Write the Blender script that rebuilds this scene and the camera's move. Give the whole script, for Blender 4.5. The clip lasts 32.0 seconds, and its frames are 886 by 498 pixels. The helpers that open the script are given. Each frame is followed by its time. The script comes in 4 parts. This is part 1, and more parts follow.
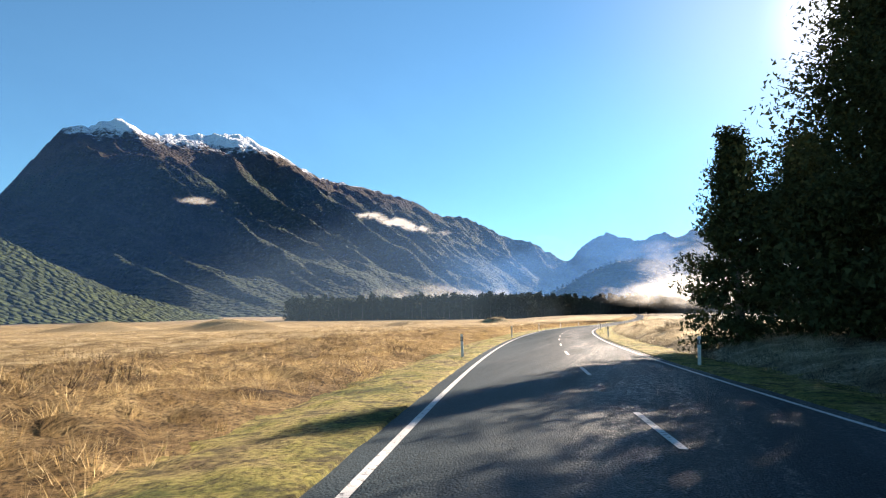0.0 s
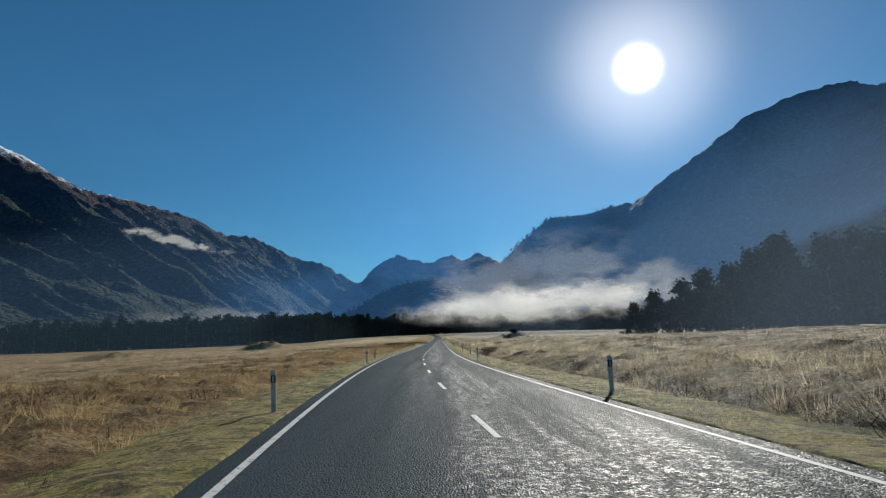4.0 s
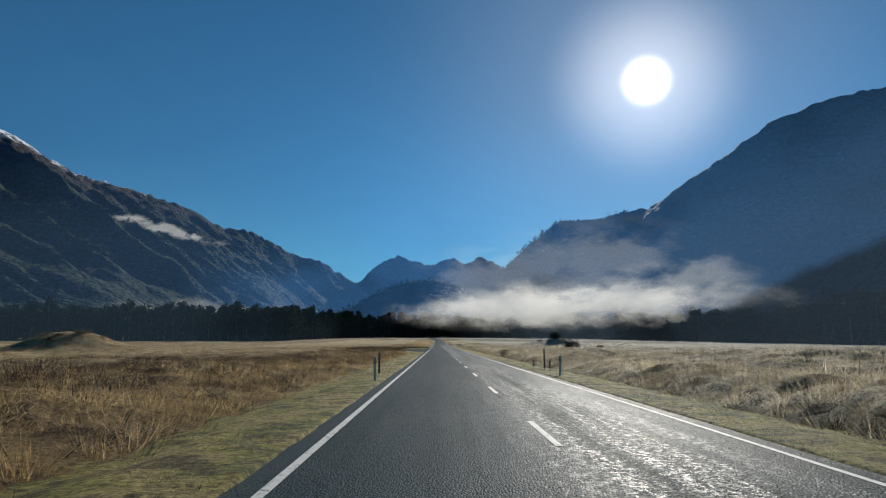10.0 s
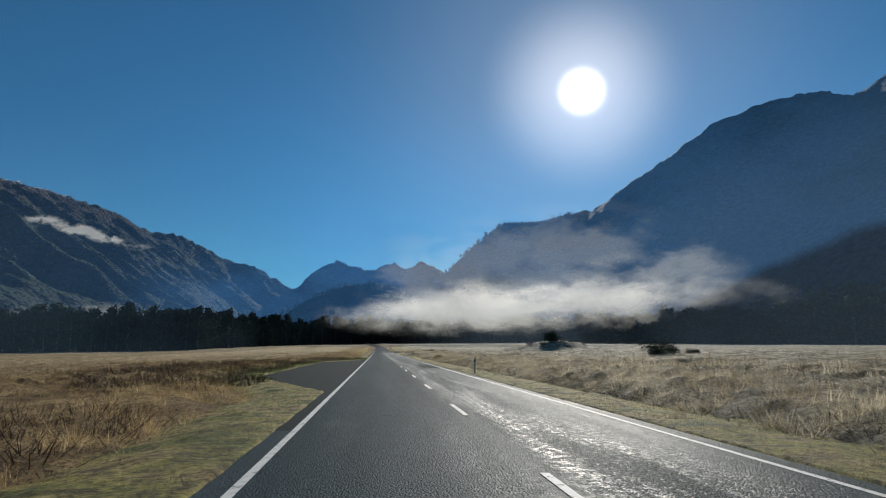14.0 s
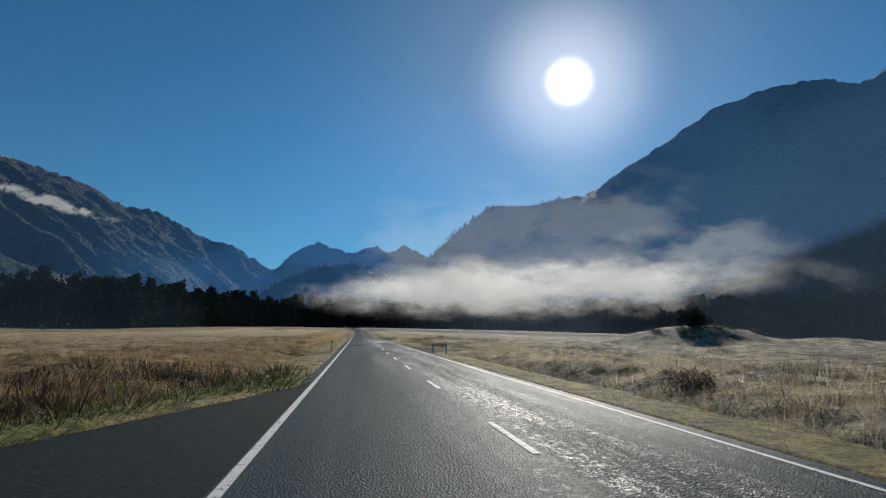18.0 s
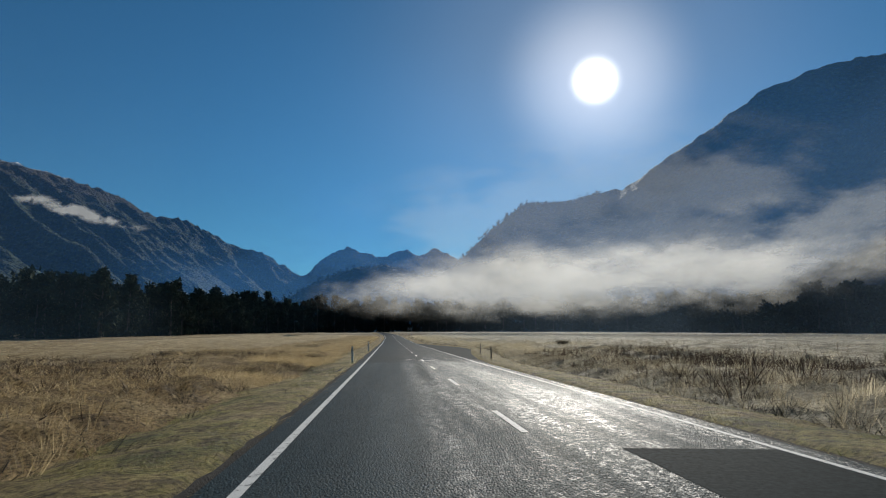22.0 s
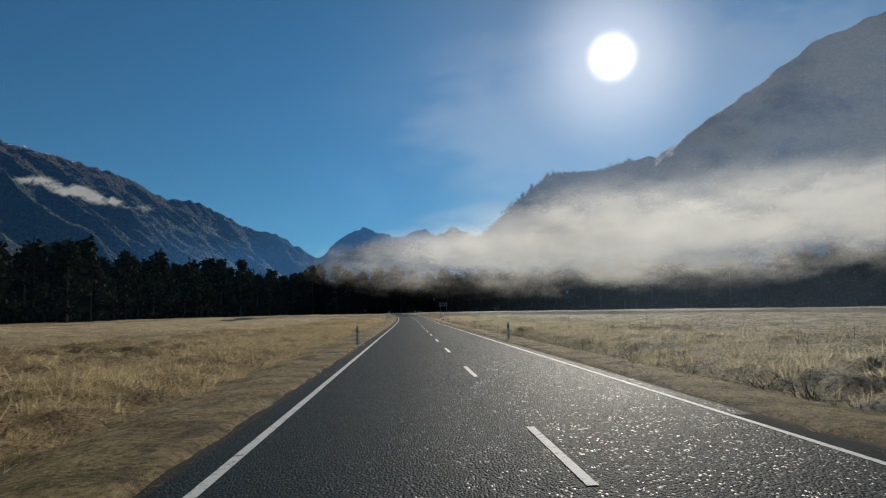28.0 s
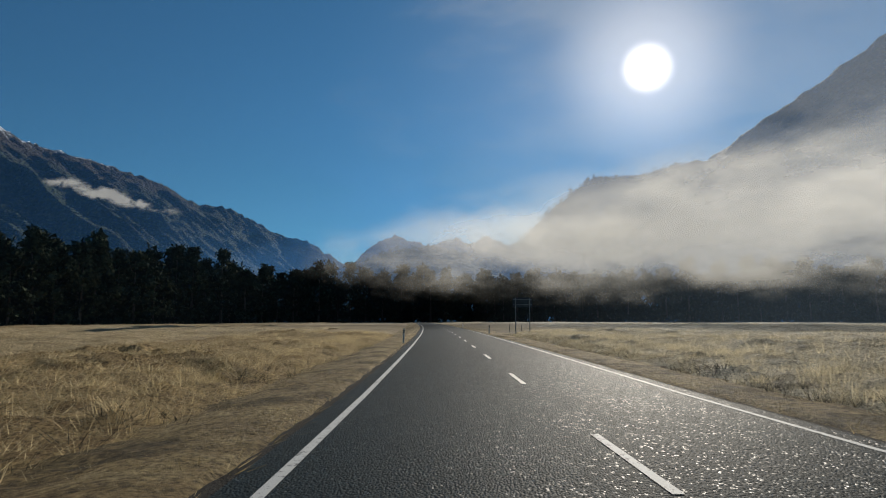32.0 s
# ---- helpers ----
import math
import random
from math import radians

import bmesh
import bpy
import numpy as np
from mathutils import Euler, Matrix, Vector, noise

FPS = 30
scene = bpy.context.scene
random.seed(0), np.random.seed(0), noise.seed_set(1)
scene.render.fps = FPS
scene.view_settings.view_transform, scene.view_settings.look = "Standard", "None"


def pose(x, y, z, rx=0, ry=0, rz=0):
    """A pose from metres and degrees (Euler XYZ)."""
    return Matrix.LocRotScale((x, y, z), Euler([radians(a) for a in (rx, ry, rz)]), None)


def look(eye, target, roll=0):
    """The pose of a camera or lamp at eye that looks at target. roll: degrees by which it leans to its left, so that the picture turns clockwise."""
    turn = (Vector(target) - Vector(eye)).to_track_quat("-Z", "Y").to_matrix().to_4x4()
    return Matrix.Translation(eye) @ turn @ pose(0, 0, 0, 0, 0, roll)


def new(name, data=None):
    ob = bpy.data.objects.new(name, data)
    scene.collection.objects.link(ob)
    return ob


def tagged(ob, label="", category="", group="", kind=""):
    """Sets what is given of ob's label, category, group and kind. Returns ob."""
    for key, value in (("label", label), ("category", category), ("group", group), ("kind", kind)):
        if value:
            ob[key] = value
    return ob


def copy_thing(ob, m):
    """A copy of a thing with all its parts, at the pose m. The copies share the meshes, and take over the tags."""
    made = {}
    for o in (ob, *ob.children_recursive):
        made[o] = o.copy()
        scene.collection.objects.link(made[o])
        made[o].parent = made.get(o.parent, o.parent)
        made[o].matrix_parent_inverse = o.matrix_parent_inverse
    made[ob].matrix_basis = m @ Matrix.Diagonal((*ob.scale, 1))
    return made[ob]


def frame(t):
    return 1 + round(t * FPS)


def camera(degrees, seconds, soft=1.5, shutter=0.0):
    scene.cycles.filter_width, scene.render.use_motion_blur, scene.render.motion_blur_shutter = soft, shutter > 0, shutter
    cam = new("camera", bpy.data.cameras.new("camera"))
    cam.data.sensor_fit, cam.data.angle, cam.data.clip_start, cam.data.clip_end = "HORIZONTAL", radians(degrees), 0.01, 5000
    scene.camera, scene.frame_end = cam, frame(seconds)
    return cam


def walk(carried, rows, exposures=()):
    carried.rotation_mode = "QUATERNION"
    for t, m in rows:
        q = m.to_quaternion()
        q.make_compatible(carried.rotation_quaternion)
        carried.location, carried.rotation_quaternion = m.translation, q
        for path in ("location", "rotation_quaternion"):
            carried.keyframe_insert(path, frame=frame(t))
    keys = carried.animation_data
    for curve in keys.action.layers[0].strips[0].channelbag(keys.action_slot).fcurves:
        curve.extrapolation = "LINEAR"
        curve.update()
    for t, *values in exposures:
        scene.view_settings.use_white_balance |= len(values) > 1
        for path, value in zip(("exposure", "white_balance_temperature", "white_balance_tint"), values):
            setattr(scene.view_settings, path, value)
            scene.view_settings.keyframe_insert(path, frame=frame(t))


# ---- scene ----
# Camera: seconds, x, y, z, yaw, pitch, roll
PATH = [
    (0.0, 13.42, 3.20, 3.06, 17.66, 5.94, -0.51),
    (0.5, 11.53, 13.05, 2.99, 16.35, 6.15, -0.73),
    (1.0, 9.81, 22.91, 2.93, 11.56, 6.42, -1.07),
    (1.5, 8.21, 32.73, 2.89, 8.34, 6.52, -1.49),
    (2.0, 6.77, 42.56, 2.87, 4.69, 7.04, -1.99),
    (2.5, 5.31, 52.14, 2.80, 2.25, 7.65, -2.52),
    (3.0, 3.98, 61.73, 2.73, 1.45, 7.66, -2.12),
    (3.5, 2.75, 71.53, 2.72, 0.22, 7.54, -1.68),
    (5.5, -0.43, 110.83, 2.58, -1.87, 8.04, -3.09),
    (6.0, -0.90, 120.71, 2.53, -0.67, 9.06, -2.69),
    (6.5, -1.31, 130.60, 2.46, 0.10, 9.87, -2.43),
    (7.0, -1.62, 140.50, 2.37, 0.28, 9.83, -2.09),
    (7.5, -1.71, 150.57, 2.31, 0.44, 9.43, -1.79),
    (8.0, -1.71, 160.69, 2.26, 0.69, 8.83, -1.13),
    (8.5, -1.75, 170.85, 2.19, 0.77, 8.55, -0.57),
    (9.0, -1.79, 181.06, 2.13, 0.64, 8.59, -0.13),
    (9.5, -1.78, 191.33, 2.06, 0.19, 8.58, 0.25),
    (10.0, -1.76, 201.65, 1.97, -0.42, 7.95, 0.33),
    (10.5, -1.80, 212.02, 1.94, -1.85, 7.82, -0.11),
    (11.0, -1.85, 222.43, 1.90, -3.73, 7.91, -0.13),
    (11.5, -1.86, 232.98, 1.86, -5.17, 7.96, 0.08),
    (12.0, -1.87, 243.58, 1.82, -5.91, 7.93, 0.19),
    (12.5, -1.87, 254.23, 1.78, -6.05, 7.70, 0.31),
    (13.0, -1.86, 264.91, 1.74, -5.78, 7.47, 0.29),
    (13.5, -1.91, 275.69, 1.69, -5.55, 7.52, -0.05),
    (14.0, -1.96, 286.50, 1.65, -5.67, 8.50, -0.52),
    (14.5, -1.90, 297.35, 1.57, -6.22, 8.87, -0.47),
    (16.5, -1.97, 340.55, 1.50, -7.55, 7.38, -0.68),
    (17.0, -2.11, 351.43, 1.47, -7.54, 7.40, -0.17),
    (17.5, -2.20, 362.27, 1.45, -7.45, 7.32, 0.55),
    (18.0, -2.28, 373.14, 1.42, -7.24, 7.33, 0.97),
    (18.5, -2.08, 384.05, 1.40, -6.86, 7.23, 0.61),
    (19.0, -1.89, 394.99, 1.38, -6.12, 6.79, -0.14),
    (19.5, -1.87, 405.97, 1.36, -5.32, 6.05, -0.20),
    (20.0, -1.85, 416.98, 1.34, -4.96, 6.14, -0.23),
    (20.5, -1.94, 428.02, 1.33, -4.93, 6.63, -0.50),
    (21.0, -2.02, 439.09, 1.33, -4.84, 7.21, -0.53),
    (21.5, -2.04, 450.17, 1.32, -4.69, 7.68, -0.31),
    (22.0, -2.07, 461.26, 1.32, -4.64, 7.64, -0.19),
    (22.5, -2.05, 472.36, 1.31, -4.58, 7.41, -0.04),
    (23.0, -2.03, 483.47, 1.31, -4.19, 7.29, 0.38),
    (23.5, -2.06, 494.59, 1.34, -3.09, 6.98, 0.39),
    (24.0, -2.10, 505.72, 1.38, -1.95, 6.53, -0.07),
    (24.5, -2.06, 516.86, 1.38, -1.84, 6.92, -0.32),
    (25.0, -2.02, 528.00, 1.37, -1.91, 6.88, -0.08),
    (25.5, -1.93, 539.24, 1.41, -2.10, 6.30, -0.55),
    (27.5, -1.65, 584.28, 1.52, -2.86, 5.89, -0.61),
    (28.0, -1.59, 595.57, 1.56, -3.09, 6.05, -0.97),
    (28.5, -1.66, 606.84, 1.59, -2.93, 6.09, 0.05),
    (29.0, -1.74, 618.11, 1.63, -2.34, 6.90, 0.16),
    (29.5, -1.81, 629.39, 1.73, -1.52, 6.53, 0.73),
    (30.0, -1.90, 640.66, 1.83, -1.05, 7.05, 1.12),
    (30.5, -1.94, 651.94, 1.91, -0.77, 7.34, 0.39),
    (31.0, -1.99, 663.21, 2.00, -0.73, 7.37, -0.02),
    (31.5, -1.99, 674.49, 2.07, -0.66, 7.25, 0.02),
    (32.0, -1.99, 685.76, 2.17, -0.33, 6.97, 0.02),
]


def heading(x, y, z, yaw, pitch, roll):
    a, b = radians(yaw), radians(pitch)
    ahead = Vector((-math.sin(a) * math.cos(b), math.cos(a) * math.cos(b), math.sin(b)))
    return look((x, y, z), Vector((x, y, z)) + ahead, roll)


cam = camera(68.0, 32.0, soft=1.15)
walk(cam, [(t, heading(*p)) for t, *p in PATH],
     exposures=[(0.0, 2.0, 8100, 20), (0.7, 1.95, 8000, 19), (1.0, 1.65, 7600, 16), (1.6, 0.85, 7100, 9), (2.2, 0.5, 6700, 9), (3.5, 0.3, 6500, 8), (12.0, 0.2, 6500, 8), (24.0, 0.12, 6650, 8), (32.0, 0.12, 7000, 9)])

# ---- light ----
SUN_AZ, SUN_EL = radians(18.3), radians(21.4)
SUN_DIR = Vector((math.sin(SUN_AZ) * math.cos(SUN_EL), math.cos(SUN_AZ) * math.cos(SUN_EL), math.sin(SUN_EL)))

world = bpy.data.worlds.new("sky")
scene.world = world
world.use_nodes = True
wn, wl = world.node_tree.nodes, world.node_tree.links
wn.clear()
sky = wn.new("ShaderNodeTexSky")
sky.sky_type = "NISHITA"
sky.sun_disc = False
sky.sun_elevation, sky.sun_rotation = SUN_EL, SUN_AZ
sky.altitude, sky.air_density, sky.dust_density, sky.ozone_density = 1500, 1.0, 0.05, 5.0
tint = wn.new("ShaderNodeMix")
tint.data_type, tint.blend_type = "RGBA", "MULTIPLY"
tint.inputs["Factor"].default_value = 1.0
tint.inputs[7].default_value = (0.48, 0.90, 0.93, 1)
wl.new(sky.outputs[0], tint.inputs[6])
bg = wn.new("ShaderNodeBackground")
bg.inputs["Strength"].default_value = 0.060
wl.new(tint.outputs[2], bg.inputs["Color"])
# the visible sun, widened, and the lens glare round it put into the sky
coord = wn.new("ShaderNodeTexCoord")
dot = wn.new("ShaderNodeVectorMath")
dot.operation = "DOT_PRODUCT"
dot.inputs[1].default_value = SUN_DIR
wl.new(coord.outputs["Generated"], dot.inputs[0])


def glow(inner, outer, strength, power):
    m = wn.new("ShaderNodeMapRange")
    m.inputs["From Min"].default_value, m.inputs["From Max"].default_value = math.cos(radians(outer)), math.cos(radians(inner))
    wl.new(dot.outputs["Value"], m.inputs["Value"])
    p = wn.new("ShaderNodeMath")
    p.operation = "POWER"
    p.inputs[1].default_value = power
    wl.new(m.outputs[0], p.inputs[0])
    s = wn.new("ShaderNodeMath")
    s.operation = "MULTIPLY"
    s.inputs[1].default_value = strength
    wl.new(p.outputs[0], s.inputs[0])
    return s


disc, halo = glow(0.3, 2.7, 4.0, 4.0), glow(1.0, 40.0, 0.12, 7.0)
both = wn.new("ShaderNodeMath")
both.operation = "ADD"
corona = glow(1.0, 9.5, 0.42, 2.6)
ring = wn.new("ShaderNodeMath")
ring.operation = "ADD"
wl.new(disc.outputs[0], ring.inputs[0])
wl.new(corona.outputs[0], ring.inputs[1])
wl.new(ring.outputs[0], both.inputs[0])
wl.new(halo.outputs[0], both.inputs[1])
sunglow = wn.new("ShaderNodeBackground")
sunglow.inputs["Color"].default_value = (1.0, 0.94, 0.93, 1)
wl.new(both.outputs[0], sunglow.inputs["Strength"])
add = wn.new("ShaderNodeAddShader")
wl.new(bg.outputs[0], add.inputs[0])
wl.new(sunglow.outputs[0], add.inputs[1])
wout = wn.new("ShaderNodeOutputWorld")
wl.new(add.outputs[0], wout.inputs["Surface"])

sun = new("sun", bpy.data.lights.new("sun", "SUN"))
sun.data.energy, sun.data.angle, sun.data.color = 5.0, radians(0.6), (1.0, 0.95, 0.87)
sun.matrix_world = look(SUN_DIR * 1000, (0, 0, 0))


# ---- materials ----
class Mat:
    """A node material under construction: a Principled shader and short ways to feed it."""

    def __init__(self, name, rough=0.8, spec=0.3, metal=0.0):
        self.m = bpy.data.materials.new(name)
        self.m.use_nodes = True
        self.n, self.l = self.m.node_tree.nodes, self.m.node_tree.links
        self.p = self.n["Principled BSDF"]
        self.out = self.n["Material Output"]
        self.p.inputs["Roughness"].default_value = rough
        self.p.inputs["Specular IOR Level"].default_value = spec
        self.p.inputs["Metallic"].default_value = metal
        self.geo = self.n.new("ShaderNodeNewGeometry")

    def pos(self, sx=1, sy=1, sz=1, source="Position"):
        v = self.n.new("ShaderNodeVectorMath")
        v.operation = "MULTIPLY"
        v.inputs[1].default_value = (sx, sy, sz)
        self.l.new(self.geo.outputs[source], v.inputs[0])
        return v.outputs[0]

    def noise(self, scale, detail=4, rough=0.6, vec=None):
        t = self.n.new("ShaderNodeTexNoise")
        t.inputs["Scale"].default_value, t.inputs["Detail"].default_value, t.inputs["Roughness"].default_value = scale, detail, rough
        self.l.new(vec if vec is not None else self.pos(), t.inputs["Vector"])
        return t.outputs["Fac"]

    def ramp(self, fac, *stops):
        r = self.n.new("ShaderNodeValToRGB")
        e = r.color_ramp.elements
        while len(e) < len(stops):
            e.new(0.5)
        for k, (at, c) in zip(e, stops):
            k.position = at
            k.color = (c, c, c, 1) if isinstance(c, (int, float)) else (*c, 1)
        self.l.new(fac, r.inputs[0])
        return r.outputs[0]

    def mix(self, fac, a, b, blend="MIX"):
        m = self.n.new("ShaderNodeMix")
        m.data_type, m.blend_type = "RGBA", blend
        for sock, val in ((m.inputs[0], fac), (m.inputs[6], a), (m.inputs[7], b)):
            if isinstance(val, (int, float)):
                sock.default_value = val
            elif isinstance(val, tuple):
                sock.default_value = (*val, 1)
            else:
                self.l.new(val, sock)
        return m.outputs[2]

    def math(self, op, a, b=0.0, clamp=False):
        m = self.n.new("ShaderNodeMath")
        m.operation, m.use_clamp = op, clamp
        for sock, val in ((m.inputs[0], a), (m.inputs[1], b)):
            if isinstance(val, (int, float)):
                sock.default_value = val
            else:
                self.l.new(val, sock)
        return m.outputs[0]

    def xyz(self, source="Position"):
        s = self.n.new("ShaderNodeSeparateXYZ")
        self.l.new(self.geo.outputs[source], s.inputs[0])
        return s.outputs

    def color(self, c):
        if isinstance(c, tuple):
            self.p.inputs["Base Color"].default_value = (*c, 1)
        else:
            self.l.new(c, self.p.inputs["Base Color"])
        return self

    def rough(self, r):
        self.l.new(r, self.p.inputs["Roughness"])
        return self

    def bump(self, fac, strength, dist):
        b = self.n.new("ShaderNodeBump")
        b.inputs["Strength"].default_value, b.inputs["Distance"].default_value = strength, dist
        self.l.new(fac, b.inputs["Height"])
        self.l.new(b.outputs[0], self.p.inputs["Normal"])
        return self

    def leafy(self, color, share):
        """Thin blades and leaves: part of the light goes through."""
        t = self.n.new("ShaderNodeBsdfTranslucent")
        if isinstance(color, tuple):
            t.inputs["Color"].default_value = (*color, 1)
        else:
            self.l.new(color, t.inputs["Color"])
        x = self.n.new("ShaderNodeMixShader")
        x.inputs[0].default_value = share
        self.l.new(self.p.outputs[0], x.inputs[1])
        self.l.new(t.outputs[0], x.inputs[2])
        self.l.new(x.outputs[0], self.out.inputs["Surface"])
        return self


def grass_material(name, dry, pale, dark, share=0.55, straw=None, clump=0.9, deep=0.62):
    k = Mat(name, 0.75, 0.25)
    c = k.ramp(k.geo.outputs["Random Per Island"], (0.0, dark), (0.35, dry), (1.0, pale))
    c = k.mix(k.ramp(k.noise(0.18, 3), (0.42, 0.0), (0.64, 0.6)), c, dark, "MIX")
    c2 = k.mix(1.0, c, k.ramp(k.noise(clump, 3, 0.6), (0.38, (deep, deep * 0.94, deep * 0.88)), (0.60, (1.15, 1.15, 1.15))), "MULTIPLY")
    if straw:
        dry2 = k.ramp(k.math("ADD", k.math("DIVIDE", k.xyz()[1], 1000.0), k.math("MULTIPLY", k.noise(0.25, 4), 0.25)), (0.5, 0.0), (0.75, 0.85))
        c2 = k.mix(dry2, c2, k.ramp(k.geo.outputs["Random Per Island"], (0.0, tuple(v * 0.24 for v in straw)), (1.0, straw)))
    return k.color(c2).leafy(c2, share).m


M_GOLD = grass_material("golden_dry_grass", (0.42, 0.29, 0.125), (0.72, 0.58, 0.33), (0.15, 0.095, 0.044), 0.58, (0.82, 0.67, 0.40), 0.55, 0.48)
# rank grass with the shade at the tussocks' foot put into its colour
M_FOOT = grass_material("shade_dark_grass", (0.055, 0.052, 0.036), (0.15, 0.135, 0.10), (0.028, 0.028, 0.02), 0.15)
M_WEED = grass_material("green_roadside_weed", (0.10, 0.135, 0.035), (0.24, 0.26, 0.09), (0.035, 0.05, 0.015), 0.35)
M_FROST = grass_material("frosted_pale_grass", (0.54, 0.455, 0.30), (0.90, 0.82, 0.63), (0.15, 0.125, 0.083), 0.6, (0.86, 0.75, 0.52), 0.55, 0.42)
# far grass made paler: its backlit glow is put into the colour
M_PALE = grass_material("backlit_pale_grass", (0.55, 0.43, 0.24), (0.78, 0.66, 0.43), (0.30, 0.22, 0.11), 0.5)
M_GREEN = grass_material("short_green_verge_grass", (0.33, 0.29, 0.085), (0.60, 0.49, 0.21), (0.09, 0.12, 0.025), 0.5, (0.66, 0.51, 0.28), 2.2, 0.3)
M_STALK = grass_material("dark_brown_dock_stalk", (0.075, 0.046, 0.03), (0.15, 0.095, 0.06), (0.035, 0.024, 0.018), 0.08)

k = Mat("field_soil_and_straw", 0.9, 0.15)
big = k.ramp(k.noise(0.035, 5), (0.35, (0.24, 0.17, 0.085)), (0.55, (0.42, 0.315, 0.17)), (0.75, (0.60, 0.48, 0.29)))
frosty = k.ramp(k.noise(0.035, 5), (0.35, (0.30, 0.265, 0.195)), (0.55, (0.44, 0.40, 0.31)), (0.75, (0.60, 0.56, 0.46)))
big = k.mix(k.ramp(k.math("ADD", k.math("MULTIPLY", k.xyz()[0], 0.01), k.math("MULTIPLY", k.noise(0.05, 3), 0.3)), (0.2, 0.0), (0.5, 1.0)), big, frosty)
fine = k.ramp(k.noise(3.0, 6, 0.7), (0.3, 0.35), (0.7, 1.0))
k.color(k.mix(1.0, big, fine, "MULTIPLY")).bump(k.noise(1.2, 6, 0.7), 0.9, 0.5)
M_FIELD = k.m


def thatch_material(name, low, mid, high):
    """Matted dead grass, streaky, with dark blotches standing for the shade between tufts."""
    k = Mat(name, 0.9, 0.1)
    a = k.ramp(k.noise(0.5, 6, 0.7), (0.34, low), (0.5, mid), (0.66, high))
    b = k.ramp(k.noise(7.0, 8, 0.82, k.pos(1.6, 1.0, 0.5)), (0.40, 0.18), (0.5, 0.95), (0.61, 1.5))
    dry = k.ramp(k.math("ADD", k.math("DIVIDE", k.xyz()[1], 1000.0), k.math("MULTIPLY", k.noise(0.25, 4), 0.25)), (0.5, 0.0), (0.75, 0.8))
    a = k.mix(dry, a, k.ramp(k.noise(0.5, 6, 0.7), (0.34, mid), (0.55, high)))
    return k.color(k.mix(1.0, a, b, "MULTIPLY")).bump(k.noise(5.0, 9, 0.82, k.pos(1.4, 1.0, 0.7)), 1.0, 0.5).m


M_MAT_GOLD = thatch_material("matted_golden_grass", (0.075, 0.047, 0.023), (0.27, 0.18, 0.083), (0.52, 0.38, 0.19))
M_MAT_FROST = thatch_material("matted_frosted_grass", (0.05, 0.045, 0.034), (0.33, 0.29, 0.21), (0.76, 0.69, 0.53))
M_MAT_PALE = thatch_material("matted_pale_grass", (0.20, 0.14, 0.07), (0.42, 0.31, 0.16), (0.64, 0.51, 0.31))

k = Mat("mossy_verge_turf", 0.9, 0.15)
turf = k.ramp(k.noise(0.5, 5, 0.7), (0.36, (0.10, 0.125, 0.03)), (0.48, (0.33, 0.30, 0.08)), (0.56, (0.43, 0.35, 0.13)), (0.68, (0.20, 0.14, 0.07)))
turf = k.mix(k.ramp(k.noise(1.8, 5, 0.7), (0.5, 0.0), (0.6, 0.8)), turf, (0.07, 0.06, 0.03))
dry = k.ramp(k.math("ADD", k.math("DIVIDE", k.xyz()[1], 1000.0), k.math("MULTIPLY", k.noise(0.25, 4), 0.25)), (0.5, 0.0), (0.75, 0.9))
turf = k.mix(dry, turf, k.ramp(k.noise(0.7, 5, 0.7), (0.38, (0.10, 0.07, 0.035)), (0.5, (0.30, 0.21, 0.10)), (0.62, (0.44, 0.33, 0.17))))
k.color(k.mix(1.0, turf, k.ramp(k.noise(9, 8, 0.8), (0.38, 0.22), (0.62, 1.5)), "MULTIPLY")).bump(k.noise(6, 8, 0.8), 1.0, 0.28)
M_VERGE = k.m

k = Mat("chip_seal_asphalt", 0.6, 0.35)
streak = k.noise(0.7, 4, 0.6, k.pos(1.0, 0.025, 1.0))
chips = k.noise(45, 2, 0.8)
blot = k.noise(0.5, 5, 0.65, k.pos(1.0, 0.35, 1.0))
base = k.mix(k.ramp(streak, (0.36, 0.0), (0.66, 1.0)), (0.026, 0.041, 0.048), (0.044, 0.063, 0.071))
base = k.mix(k.ramp(blot, (0.55, 0.0), (0.7, 0.5)), base, (0.062, 0.072, 0.074))
base = k.mix(k.ramp(k.math("DIVIDE", k.xyz()[1], 1000.0), (0.5003, 0.0), (0.5007, 1.0)), base, (0.026, 0.037, 0.042))
k.color(k.mix(1.0, base, k.ramp(chips, (0.35, 0.35), (0.65, 1.6)), "MULTIPLY"))
# the older seal is worn smooth and damp in long streaks along the far lane's wheel tracks; past the last joint it is coarse, with bright chips
across = k.n.new("ShaderNodeAttribute")
across.attribute_name = "across"
side = k.math("MULTIPLY", k.math("ADD", across.outputs["Fac"], 5.0), 0.1)
along = k.math("DIVIDE", k.xyz()[1], 1000.0)
old = k.ramp(along, (0.5003, 1.0), (0.5007, 0.0))
track = k.ramp(side, (0.505, 0.06), (0.545, 1.0), (0.65, 0.9), (0.70, 0.2), (0.82, 0.06))
whole = k.ramp(side, (0.33, 0.05), (0.44, 0.75), (0.56, 1.0), (0.80, 0.9))
broad = k.ramp(along, (0.02, 0.7), (0.10, 0.65), (0.17, 0.35), (0.25, 0.1), (0.395, 0.1), (0.41, 0.75), (0.465, 0.8), (0.485, 1.0))
lane = k.mix(broad, track, whole)
streaks = k.ramp(k.noise(1.1, 6, 0.75, k.pos(1.0, 0.05, 1.0)), (0.44, 0.0), (0.58, 1.0))
